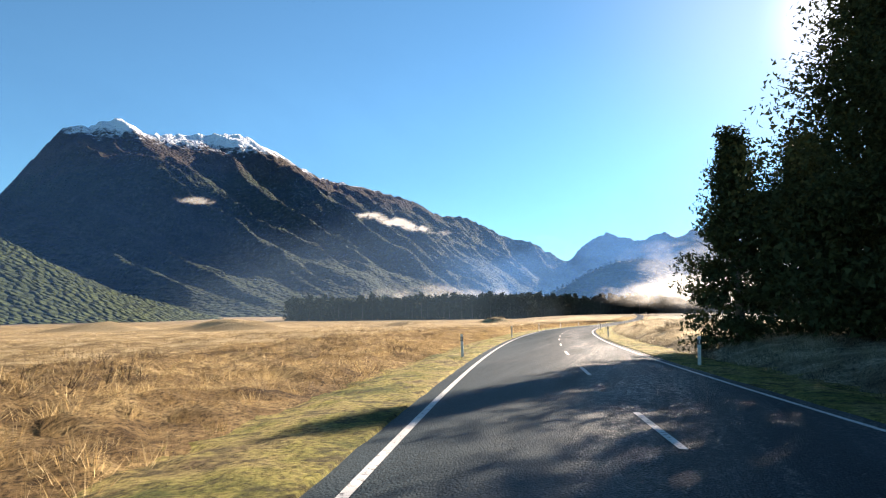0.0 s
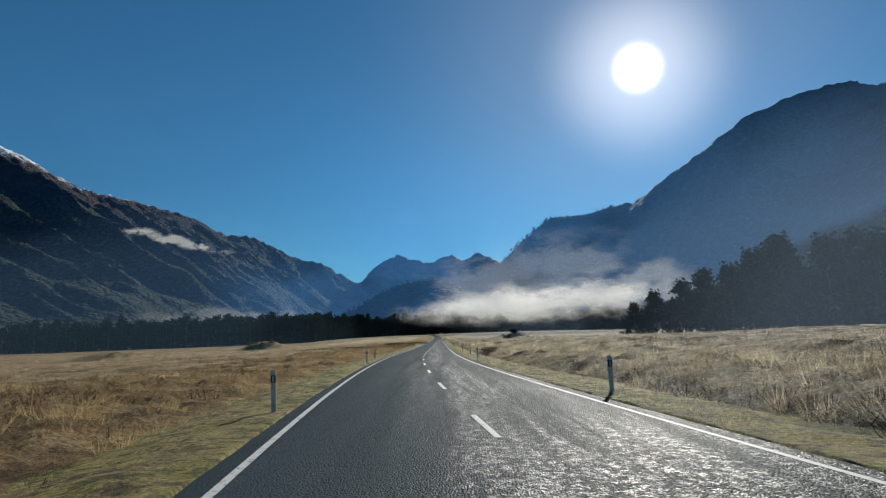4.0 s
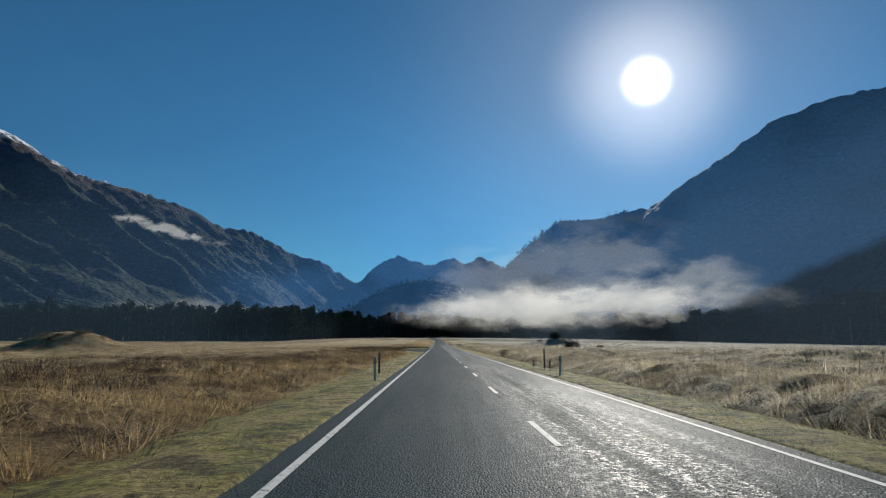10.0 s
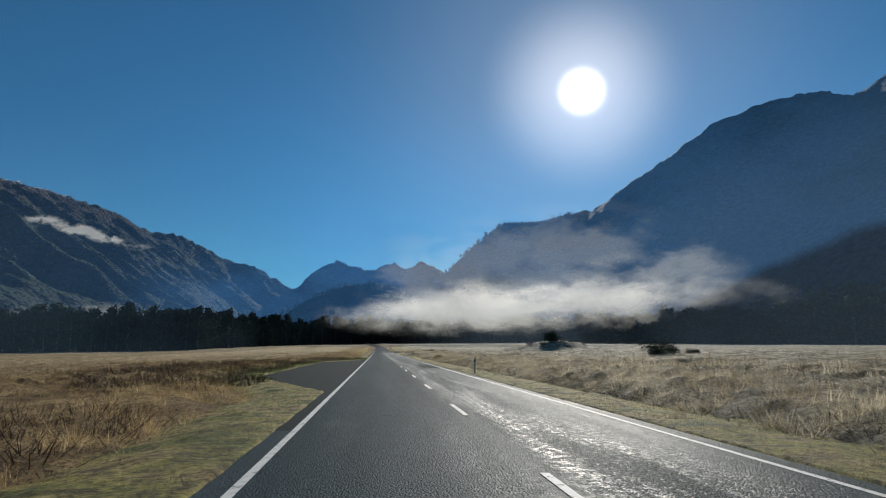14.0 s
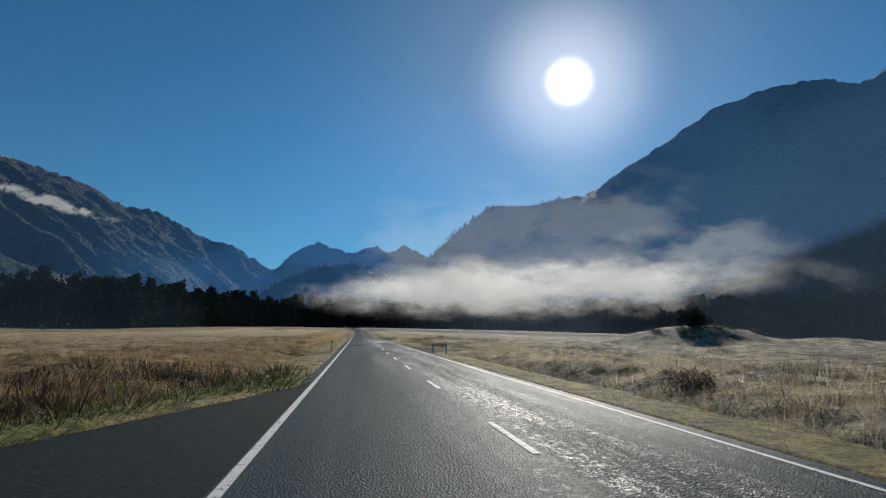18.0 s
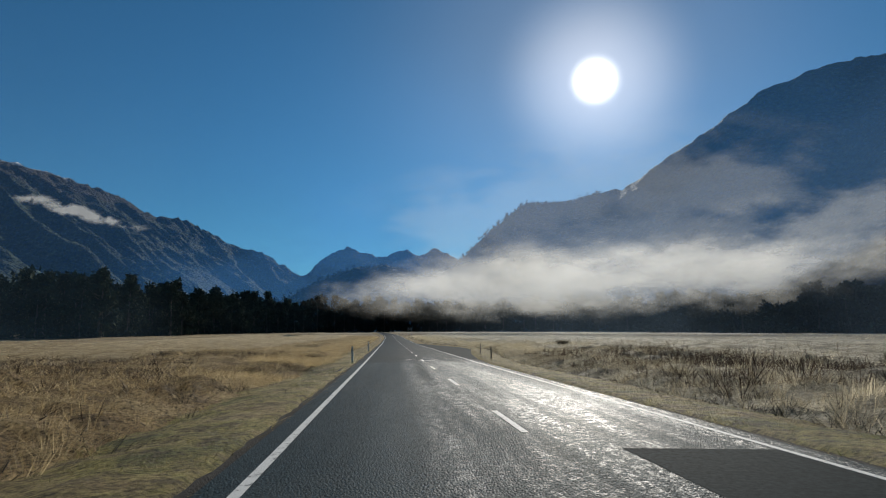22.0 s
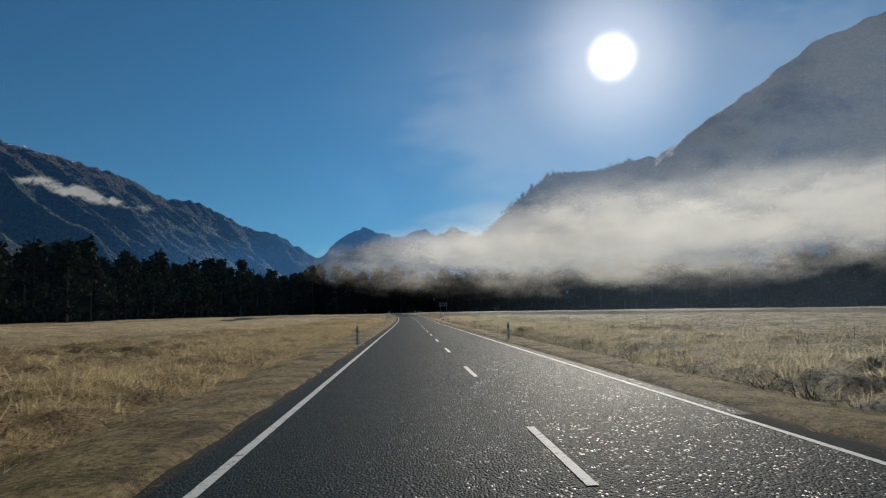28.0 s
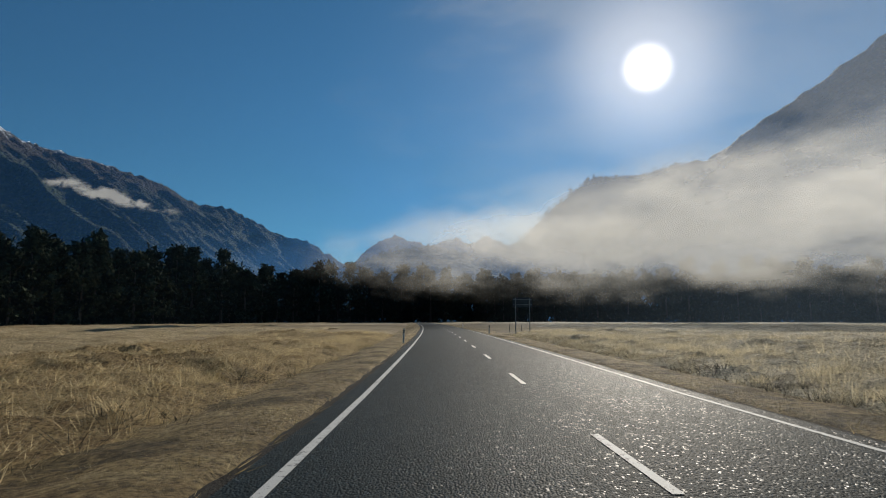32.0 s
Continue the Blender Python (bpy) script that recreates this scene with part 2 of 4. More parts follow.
grit = k.ramp(k.noise(9, 6, 0.85, k.pos(1.0, 0.7, 1.0)), (0.50, 0.0), (0.55, 1.0))
# rubbed smooth just before the joint, and thin films of water just past it
smooth = k.math("MULTIPLY", k.ramp(along, (0.468, 0.0), (0.480, 0.12), (0.490, 0.24)), k.ramp(side, (0.44, 0.0), (0.52, 1.0), (0.70, 1.0), (0.80, 0.3)))
pools = k.math("MULTIPLY", k.ramp(k.noise(0.9, 4, 0.6, k.pos(0.8, 1.3, 1.0)), (0.585, 0.0), (0.615, 1.0)), k.math("MULTIPLY", k.ramp(along, (0.5022, 0.0), (0.5032, 1.0), (0.5095, 1.0), (0.512, 0.0)), k.ramp(side, (0.36, 0.0), (0.42, 1.0), (0.70, 1.0), (0.76, 0.0))))
chip = k.n.new("ShaderNodeTexVoronoi")
chip.inputs["Scale"].default_value = 38.0
k.l.new(k.pos(1.0, 0.6, 1.0), chip.inputs["Vector"])
tone3 = k.n.new("ShaderNodeSeparateColor")
k.l.new(chip.outputs["Color"], tone3.inputs[0])
patchy = k.ramp(k.noise(1.6, 5, 0.7), (0.38, 0.1), (0.58, 1.0))
shiny = k.math("MULTIPLY", k.ramp(tone3.outputs[0], (0.915, 0.0), (0.945, 1.0)), patchy)
fresh = k.math("MULTIPLY", k.math("SUBTRACT", 1.0, old), k.ramp(side, (0.30, 0.25), (0.55, 1.0), (0.84, 0.6)))
worn = k.math("MULTIPLY", k.math("MULTIPLY", lane, old), k.math("ADD", k.math("MULTIPLY", k.math("MULTIPLY", streaks, grit), 0.62), k.math("MULTIPLY", shiny, 0.35)))
worn = k.math("ADD", worn, k.math("MULTIPLY", k.math("MULTIPLY", smooth, old), k.ramp(k.noise(5, 6, 0.8, k.pos(1.0, 0.35, 1.0)), (0.42, 0.15), (0.56, 1.0))), True)
damp = k.math("ADD", k.math("ADD", worn, pools), k.math("MULTIPLY", k.math("MULTIPLY", shiny, fresh), 0.75), True)
k.rough(k.ramp(damp, (0.0, 0.62), (1.0, 0.29)))
k.l.new(k.math("ADD", k.ramp(damp, (0.0, 0.012), (1.0, 0.27)), k.math("MULTIPLY", k.ramp(along, (0.03, 1.0), (0.06, 0.0)), k.ramp(damp, (0.0, 0.03), (0.6, 0.09)))), k.p.inputs["Specular IOR Level"])
coarse = k.math("ADD", 0.22, k.math("ADD", k.math("MULTIPLY", lane, k.math("MULTIPLY", old, 0.78)), k.math("MULTIPLY", fresh, 0.4)))
relief = k.math("ADD", k.math("MULTIPLY", tone3.outputs[1], 0.7), k.math("SUBTRACT", k.math("MULTIPLY", k.noise(11, 4, 0.7), 0.7), chip.outputs["Distance"]))
k.bump(k.math("MULTIPLY", relief, k.math("MULTIPLY", coarse, k.math("SUBTRACT", 1.0, k.math("MULTIPLY", pools, 0.85)))), 1.0, 0.03)
M_ROAD = k.m

k = Mat("new_dark_asphalt", 0.9, 0.015)
k.color(k.mix(1.0, (0.022, 0.030, 0.033), k.ramp(k.noise(14, 7, 0.8), (0.35, 0.5), (0.65, 1.5)), "MULTIPLY")).bump(k.noise(50, 2), 0.4, 0.01)
M_PATCH = k.m

k = Mat("smooth_damp_asphalt", 0.45, 0.012)
k.color(k.mix(1.0, (0.042, 0.053, 0.058), k.ramp(k.noise(2.2, 6, 0.7), (0.3, 0.7), (0.7, 1.2)), "MULTIPLY")).bump(k.noise(30, 4, 0.8), 0.8, 0.012)
k.rough(k.ramp(k.noise(1.5, 5, 0.7), (0.4, 0.4), (0.62, 0.6)))
M_SEAL = k.m

k = Mat("gravel_shoulder", 0.9, 0.03)
k.color(k.mix(k.ramp(k.noise(0.6, 4), (0.4, 0.0), (0.6, 1.0)), k.ramp(k.noise(30, 3), (0.3, (0.018, 0.018, 0.018)), (0.7, (0.075, 0.07, 0.063))), (0.04, 0.037, 0.032)))
k.bump(k.noise(25, 3), 0.8, 0.03)
M_GRAVEL = k.m

k = Mat("wet_muddy_gravel", 0.8, 0.012)
wet = k.ramp(k.noise(0.7, 5, 0.7, k.pos(1, 0.5, 1)), (0.50, 0.0), (0.60, 1.0))
mud = k.ramp(k.noise(5, 6, 0.75), (0.3, (0.02, 0.018, 0.016)), (0.7, (0.12, 0.10, 0.075)))
k.color(k.mix(wet, mud, (0.016, 0.016, 0.016))).bump(k.noise(6, 6, 0.75), 1.0, 0.12)
k.rough(k.ramp(wet, (0.0, 0.9), (1.0, 0.62)))
M_MUD = k.m

k = Mat("worn_white_road_paint", 0.75, 0.25)
k.color(k.mix(k.ramp(k.noise(9, 5, 0.75), (0.36, 0.0), (0.46, 1.0)), (0.08, 0.085, 0.09), (0.50, 0.51, 0.50))).bump(k.noise(55, 2), 0.4, 0.01)
M_PAINT = k.m


def forest_material(name, tree, dark, light, upper=None, snow=None, seed=0.0):
    k = Mat(name, 0.95, 0.05)
    p = k.pos(1, 1, 1)
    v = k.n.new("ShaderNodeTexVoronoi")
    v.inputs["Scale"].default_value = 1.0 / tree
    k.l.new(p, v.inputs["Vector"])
    # cells coloured light at the crown, dark at the edge, like shade between trees
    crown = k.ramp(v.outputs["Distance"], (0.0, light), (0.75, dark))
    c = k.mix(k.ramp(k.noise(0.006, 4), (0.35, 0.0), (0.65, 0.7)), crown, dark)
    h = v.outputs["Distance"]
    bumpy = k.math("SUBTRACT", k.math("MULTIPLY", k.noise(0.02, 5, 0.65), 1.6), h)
    z = k.xyz()[2]
    if upper:
        edge = k.math("ADD", z, k.math("MULTIPLY", k.noise(0.004, 5, 0.65), 420))
        tuss = k.ramp(k.noise(0.012, 6, 0.7), (0.3, (0.024, 0.024, 0.023)), (0.55, (0.050, 0.040, 0.030)), (0.75, (0.085, 0.070, 0.055)))
        m = k.n.new("ShaderNodeMapRange")
        m.inputs["From Min"].default_value, m.inputs["From Max"].default_value = upper, upper + 140
        k.l.new(edge, m.inputs["Value"])
        c = k.mix(m.outputs[0], c, tuss)
    if snow:
        s = k.n.new("ShaderNodeMapRange")
        s.inputs["From Min"].default_value, s.inputs["From Max"].default_value = snow, snow + 60
        steep = k.math("MULTIPLY", k.xyz("Normal")[2], 60)
        rag = k.math("ADD", k.math("MULTIPLY", k.noise(0.009, 7, 0.8), 330), k.math("MULTIPLY", k.noise(0.03, 5, 0.8, k.pos(1, 1, 0.5)), 300))
        k.l.new(k.math("ADD", k.math("ADD", z, rag), steep), s.inputs["Value"])
        c = k.mix(s.outputs[0], c, (0.78, 0.82, 0.88))
    return k.color(c).bump(bumpy, 1.0, tree * 0.9).m


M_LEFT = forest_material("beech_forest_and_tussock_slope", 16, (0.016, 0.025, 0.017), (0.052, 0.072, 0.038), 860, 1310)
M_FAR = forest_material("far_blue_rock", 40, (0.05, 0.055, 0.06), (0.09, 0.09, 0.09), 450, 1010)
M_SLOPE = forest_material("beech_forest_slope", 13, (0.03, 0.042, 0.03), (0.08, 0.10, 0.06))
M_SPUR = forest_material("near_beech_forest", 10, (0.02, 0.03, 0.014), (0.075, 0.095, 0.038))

k = Mat("bark", 0.9, 0.2)
k.color(k.ramp(k.noise(6, 5, 0.7, k.pos(1, 1, 0.25)), (0.3, (0.05, 0.042, 0.035)), (0.7, (0.17, 0.15, 0.125)))).bump(k.noise(9, 4), 0.7, 0.05)
M_BARK = k.m


def leaf_material(name, dark, light, share):
    k = Mat(name, 0.9, 0.02)
    c = k.ramp(k.geo.outputs["Random Per Island"], (0.0, dark), (1.0, light))
    return k.color(c).leafy(c, share).m


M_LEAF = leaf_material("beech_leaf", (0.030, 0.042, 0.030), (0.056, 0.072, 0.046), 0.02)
# darker copy of the beech leaf, with the roadside trees' shade in its colour
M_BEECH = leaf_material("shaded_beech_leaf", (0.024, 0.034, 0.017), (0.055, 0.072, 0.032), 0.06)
M_SHRUB = leaf_material("dark_shrub_leaf", (0.06, 0.052, 0.036), (0.24, 0.20, 0.145), 0.25)

k = Mat("post_white_plastic", 0.5, 0.4)
k.color(k.mix(k.ramp(k.noise(14, 4), (0.35, 0.0), (0.75, 1.0)), (0.62, 0.62, 0.60), (0.36, 0.34, 0.30)))
M_POST = k.m
k = Mat("weathered_fence_wood", 0.85, 0.2)
k.color(k.ramp(k.noise(5, 5, 0.7, k.pos(6, 6, 0.6)), (0.3, (0.09, 0.075, 0.06)), (0.7, (0.22, 0.19, 0.155)))).bump(k.noise(12, 3), 0.5, 0.01)
M_WOOD = k.m
k = Mat("black_band", 0.5, 0.3)
k.color(k.mix(k.noise(20, 2), (0.02, 0.02, 0.02), (0.04, 0.04, 0.04)))
M_BLACK = k.m
k = Mat("grey_sign_metal", 0.45, 0.5, 0.6)
k.color(k.ramp(k.noise(3, 4), (0.3, (0.16, 0.17, 0.18)), (0.7, (0.28, 0.29, 0.30)))).bump(k.noise(20, 2), 0.1, 0.01)
M_METAL = k.m
k = Mat("dark_weathered_sign_back", 0.7, 0.2)
k.color(k.ramp(k.noise(3, 5, 0.7), (0.3, (0.035, 0.038, 0.042)), (0.7, (0.075, 0.08, 0.085)))).bump(k.noise(20, 2), 0.1, 0.01)
M_SIGN = k.m


def mist_material(name, density, cx, cy, cz, rx, ry, rz, scale, cut, slope=0.0, tone=(0.88, 0.87, 0.83), rag=2.7):
    """Fog drops on thin sheets: an ellipsoid cloud with ragged, drifting edges."""
    k = Mat(name)
    d = k.n.new("ShaderNodeVectorMath")
    d.operation = "SUBTRACT"
    d.inputs[1].default_value = (cx, cy, cz)
    k.l.new(k.geo.outputs["Position"], d.inputs[0])
    e = k.n.new("ShaderNodeVectorMath")
    e.operation = "DIVIDE"
    e.inputs[1].default_value = (rx, ry, rz)
    sep, com = k.n.new("ShaderNodeSeparateXYZ"), k.n.new("ShaderNodeCombineXYZ")
    k.l.new(d.outputs[0], sep.inputs[0])
    k.l.new(sep.outputs[0], com.inputs[0])
    k.l.new(sep.outputs[1], com.inputs[1])
    k.l.new(k.math("SUBTRACT", sep.outputs[2], k.math("MULTIPLY", sep.outputs[0], slope)), com.inputs[2])
    k.l.new(com.outputs[0], e.inputs[0])
    ln = k.n.new("ShaderNodeVectorMath")
    ln.operation = "LENGTH"
    k.l.new(e.outputs[0], ln.inputs[0])
    body = k.math("SUBTRACT", 1.0, ln.outputs["Value"])
    n = k.noise(scale, 6, 0.6, k.pos(0.8, 0.8, 1.9))
    a = k.math("ADD", body, k.math("MULTIPLY", k.math("SUBTRACT", n, cut), rag))
    m = k.n.new("ShaderNodeMapRange")
    m.interpolation_type = "SMOOTHSTEP"
    m.inputs["From Min"].default_value, m.inputs["From Max"].default_value = 0.0, 0.75
    m.inputs["To Max"].default_value = density
    k.l.new(a, m.inputs["Value"])
    floor_fade = k.math("MULTIPLY", m.outputs[0], k.ramp(k.math("MULTIPLY", k.math("SUBTRACT", 1.0, ln.outputs["Value"]), 2.2, True), (0.0, 0.0), (1.0, 1.0)))
    t, df, tr, mx, mt = (k.n.new(s) for s in ("ShaderNodeBsdfTranslucent", "ShaderNodeBsdfDiffuse", "ShaderNodeBsdfTransparent", "ShaderNodeMixShader", "ShaderNodeMixShader"))
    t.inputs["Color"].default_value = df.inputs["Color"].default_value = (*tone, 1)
    mt.inputs[0].default_value = 0.65
    k.l.new(df.outputs[0], mt.inputs[1])
    k.l.new(t.outputs[0], mt.inputs[2])
    k.l.new(floor_fade, mx.inputs[0])
    k.l.new(tr.outputs[0], mx.inputs[1])
    k.l.new(mt.outputs[0], mx.inputs[2])
    k.l.new(mx.outputs[0], k.out.inputs["Surface"])
    return k.m


# ---- ground plan ----
def lerp(v, xs, ys):
    return np.interp(v, xs, ys)


def xc(y):
    """Centre line of the road."""
    y = np.asarray(y, float)
    return 16.14 * np.clip(1 - y / 165, 0, 3) ** 2.3 - 0.00012 * np.clip(y - 700, 0, None) ** 2


def zr(y):
    """Height of the road's crown."""
    return lerp(y, [-300, -50, 0, 100, 200, 300, 400, 500, 600, 700, 800, 900, 1000, 1200],
                [4.0, 2.34, 1.58, 1.14, 0.52, 0.15, -0.10, -0.13, 0.08, 0.88, 2.33, 3.88, 5.44, 7.5])


LEFT_LINE, RIGHT_LINE = -3.56, 3.23


def apron_left(y):
    return lerp(y, [312, 327, 374, 393], [0, 5.2, 5.4, 0])


def apron_right(y):
    return lerp(y, [427, 434, 440, 446, 456, 500, 508, 521, 540, 556, 604], [0, 3.4, 5.5, 4.2, 0, 0, 0.5, 1.7, 4.0, 4.6, 0])


def wave(x, y, f, s):
    return np.sin(x * f + s) * np.cos(y * f * 0.83 - s * 1.7) + 0.5 * np.sin((x + y) * f * 1.9 + s * 2.3) + 0.35 * np.cos((x * 0.7 - y) * f * 3.1 + s)


MOUNDS = [(-55, 299, 3.3, 7.5, 6), (44.5, 461, 3.1, 11, 7), (-118, 185, 3.9, 15, 7), (-94, 160, 3.0, 11, 6), (-150, 235, 4.4, 20, 9), (-78, 245, 2.2, 10, 6),
          (-175, 190, 4.2, 18, 9), (-8.4, 430, -1.6, 3.2, 5.5), (-8, 494, -0.6, 3, 3), (9, 462, 0.5, 6, 5), (75, 470, 1.5, 18, 10)]


def gz(x, y):
    """Height of the ground."""
    x, y = np.asarray(x, float), np.asarray(y, float)
    d = x - xc(y)
    left = d < 0
    q = np.where(left, -d - 4.0 - apron_left(y), d - 3.65 - apron_right(y))
    bank = lerp(y, [-50, 220, 330, 420], [1.0, 1.0, 0.35, 0.15])
    fall = lerp(y, [0, 100, 400, 520], [1.0, 1.0, 0.5, 0.1])
    pl = lerp(q, [-0.4, 0.0, 1.2, 2.6, 5, 14, 60, 300], [-0.3, -0.09, -0.13, -0.34, -0.22, -0.2, -0.2, -0.2])
    pl = pl - fall * lerp(q, [12, 250], [0, 2.6])
    pr = lerp(q, [-0.4, 0.0, 1.2, 2.6, 5, 14], [-0.3, -0.09, -0.13, -0.34, -0.1, 0.0]) + bank * lerp(q, [2.4, 5, 12, 80, 200], [0, 0.35, 0.7, 0.9, 2.0])
    z = np.where(left, pl, pr)
    far = np.clip((q - 3) / 8, 0, 1)
    z = z + far * (0.13 * wave(x, y, 0.22, 1.0) + 0.16 * wave(x, y, 0.055, 2.0))
    for mx, my, h, ax, ay in MOUNDS:
        z = z + h * np.exp(-((x - mx) / ax) ** 2 - ((y - my) / ay) ** 2) * (q > 0.5)
    return z + zr(y)


def tussocks(x, y, cell, seed):
    """Rounded grass hummocks, about 0 to 1 high, one to a cell of the plan."""
    tab = np.random.RandomState(seed).rand(4, 97, 89)
    u, v = x / cell, y / cell
    i, j = np.floor(u).astype(int), np.floor(v).astype(int)
    top = np.zeros(np.shape(u))
    for a in (-1, 0, 1):
        for b in (-1, 0, 1):
            t = tab[:, (i + a) % 97, (j + b) % 89]
            d2 = (u - i - a - t[0]) ** 2 + (v - j - b - t[1]) ** 2
            r2 = (0.45 + 0.45 * t[2]) ** 2
            top = np.maximum(top, (0.3 + 0.7 * t[3]) * np.clip(1 - d2 / r2, 0, 1))
    return top


def beyond(x, y):
    """Distance past the sealed edge."""
    d = x - xc(y)
    return np.where(d < 0, -d - 4.0 - apron_left(y), d - 3.65 - apron_right(y))


def gt(x, y):
    """Height of the matted grass over the ground."""
    x, y = np.asarray(x, float), np.asarray(y, float)
    q = beyond(x, y)
    near, farther = np.clip((q - 2.2) / 1.5, 0, 1) * np.clip((17 - q) / 2, 0, 1), np.clip((q - 14) / 3, 0, 1) * np.clip((75 - q) / 8, 0, 1)
    big = 0.75 + 0.25 * wave(x, y, 0.16, 4.0)
    return gz(x, y) + np.where(x > xc(y), 0.40, 0.38) * near * big * (tussocks(x, y, 1.25, 5) + 0.5 * tussocks(x, y, 0.6, 8)) + 0.45 * farther * big * tussocks(x, y, 2.6, 6)


def mesh_object(name, verts, faces, material, parent=None, label="", smooth=False):
    me = bpy.data.meshes.new(name)
    me.from_pydata(verts if isinstance(verts, list) else verts.tolist(), [], faces if isinstance(faces, list) else faces.tolist())
    me.materials.append(material)
    if smooth:
        me.polygons.foreach_set("use_smooth", np.ones(len(me.polygons), bool))
    me.update()
    ob = new(name, me)
    if parent:
        ob.parent = parent
    if label:
        tagged(ob, label)
    return ob


def part(name, bm, material, parent, label=""):
    me = bpy.data.meshes.new(name)
    bm.to_mesh(me)
    bm.free()
    me.materials.append(material)
    ob = new(name, me)
    ob.parent = parent
    return tagged(ob, label) if label else ob


def grid_faces(nu, nv):
    i = np.arange((nu - 1) * (nv - 1))
    a = (i // (nv - 1)) * nv + i % (nv - 1)
    return np.stack([a, a + 1, a + nv + 1, a + nv], 1)


def sheet(name, xs, ys, fz, material, smooth=True):
    X, Y = np.meshgrid(xs, ys, indexing="ij")
    Z = fz(X, Y)
    return mesh_object(name, np.stack([X, Y, Z], -1).reshape(-1, 3), grid_faces(len(xs), len(ys))[:, ::-1], material, smooth=smooth)


def spread(*bits):
    return np.unique(np.concatenate([np.arange(a, b, s) for a, b, s in bits]).round(3))


# ---- ground, road ----
ground = sheet("ground", spread((-4900, -500, 220), (-500, -140, 15), (-140, -20, 3.5), (-20, 28, 1.0), (28, 120, 3.5), (120, 500, 15), (500, 4900, 220)),
               spread((-1500, -120, 120), (-120, -24, 8), (-24, 700, 3.4), (700, 1060, 6), (1060, 1500, 40), (1500, 4900, 200)), lambda x, y: gz(x, y) - 0.2 * (beyond(x, y) < 2.7), M_FIELD)
tagged(ground, "valley floor of dry golden grassland with low hummocks", "ground", kind="structure")


def strip(name, y0, y1, step, left, right, material, parent=None, lift=0.0, label="", cols=2):
    """A band along the road between two offsets from the centre line, each a number or a function of y."""
    ys = np.arange(y0, y1 + step * 0.5, step)
    a = left(ys) if callable(left) else np.full(len(ys), float(left))
    b = right(ys) if callable(right) else np.full(len(ys), float(right))
    rows = []
    for j in range(cols):
        d = a + (b - a) * j / (cols - 1)
        rows.append(np.stack([xc(ys) + d, ys, zr(ys) - 0.025 * np.minimum(np.abs(d), 4.6) + lift], -1))
    v = np.stack(rows, 1).reshape(-1, 3)
    ob = mesh_object(name, v, grid_faces(len(ys), cols)[:, ::-1], material, parent, label)
    ob.data.attributes.new("across", "FLOAT", "POINT").data.foreach_set("value", v[:, 0] - xc(v[:, 1]))
    return ob


road = strip("road", -110, 1100, 2.5, -4.0, 3.65, M_ROAD, cols=13)
tagged(road, "two-lane chip-seal road, grey and partly wet, with white lines", "road", kind="structure")
edge_l = strip("edge_line", -110, 1060, 2.5, LEFT_LINE - 0.065, LEFT_LINE + 0.065, M_PAINT, road, 0.005, "worn white edge line")
edge_r = strip("edge_line", -110, 1060, 2.5, RIGHT_LINE - 0.055, RIGHT_LINE + 0.055, M_PAINT, road, 0.005, "worn white edge line")
for kdash in range(-9, 104):
    yd = kdash * 10 + 2.9
    strip("centre_dash", yd - 1.5, yd + 1.5, 1.0, -0.055, 0.055, M_PAINT, road, 0.005)
for y0, y1, a, b in ((451, 457.5, -3.42, -1.6), (464.5, 470, 1.0, 3.15), (340, 352, 1.7, 3.1)):
    strip("asphalt_patch", y0, y1, (y1 - y0) / 6, a, b, M_PATCH, road, 0.004, "darker repair patch")
for y0, y1, a, b in ((424.6, 426.8, -1.35, 3.2), (453.8, 464.3, 0.75, 2.5)):
    strip("asphalt_patch", y0, y1, (y1 - y0) / 6, a, b, M_SEAL, road, 0.004, "smooth damp repair patch", 9)
strip("shoulder", -110, 1060, 2.5, lambda y: -4.55 - 0 * y, -3.98, M_GRAVEL, road, -0.02, "dark gravel shoulder", 3)
strip("shoulder", -110, 1060, 2.5, 3.63, lambda y: 4.2 + 0 * y, M_GRAVEL, road, -0.02, "dark gravel shoulder", 3)
layby = strip("pavement", 300, 394, 1.5, lambda y: -3.66 - np.maximum(apron_left(y) + 0.33, 0), -3.66, M_PATCH, None, 0.003, cols=4)
tagged(layby, "dark asphalt lay-by widening beside the road", "lay-by", kind="structure")
layby2 = strip("pavement", 508, 606, 1.5, 3.32, lambda y: 3.64 + apron_right(y), M_PATCH, None, 0.003, cols=4)
tagged(layby2, "dark asphalt lay-by widening beside the road", "lay-by", kind="structure")
track = strip("pavement", 427, 456, 1.0, 3.64, lambda y: 3.64 + apron_right(y), M_MUD, None, -0.008, cols=4)
tagged(track, "muddy gravel field entrance beside the road", "field entrance", kind="structure")


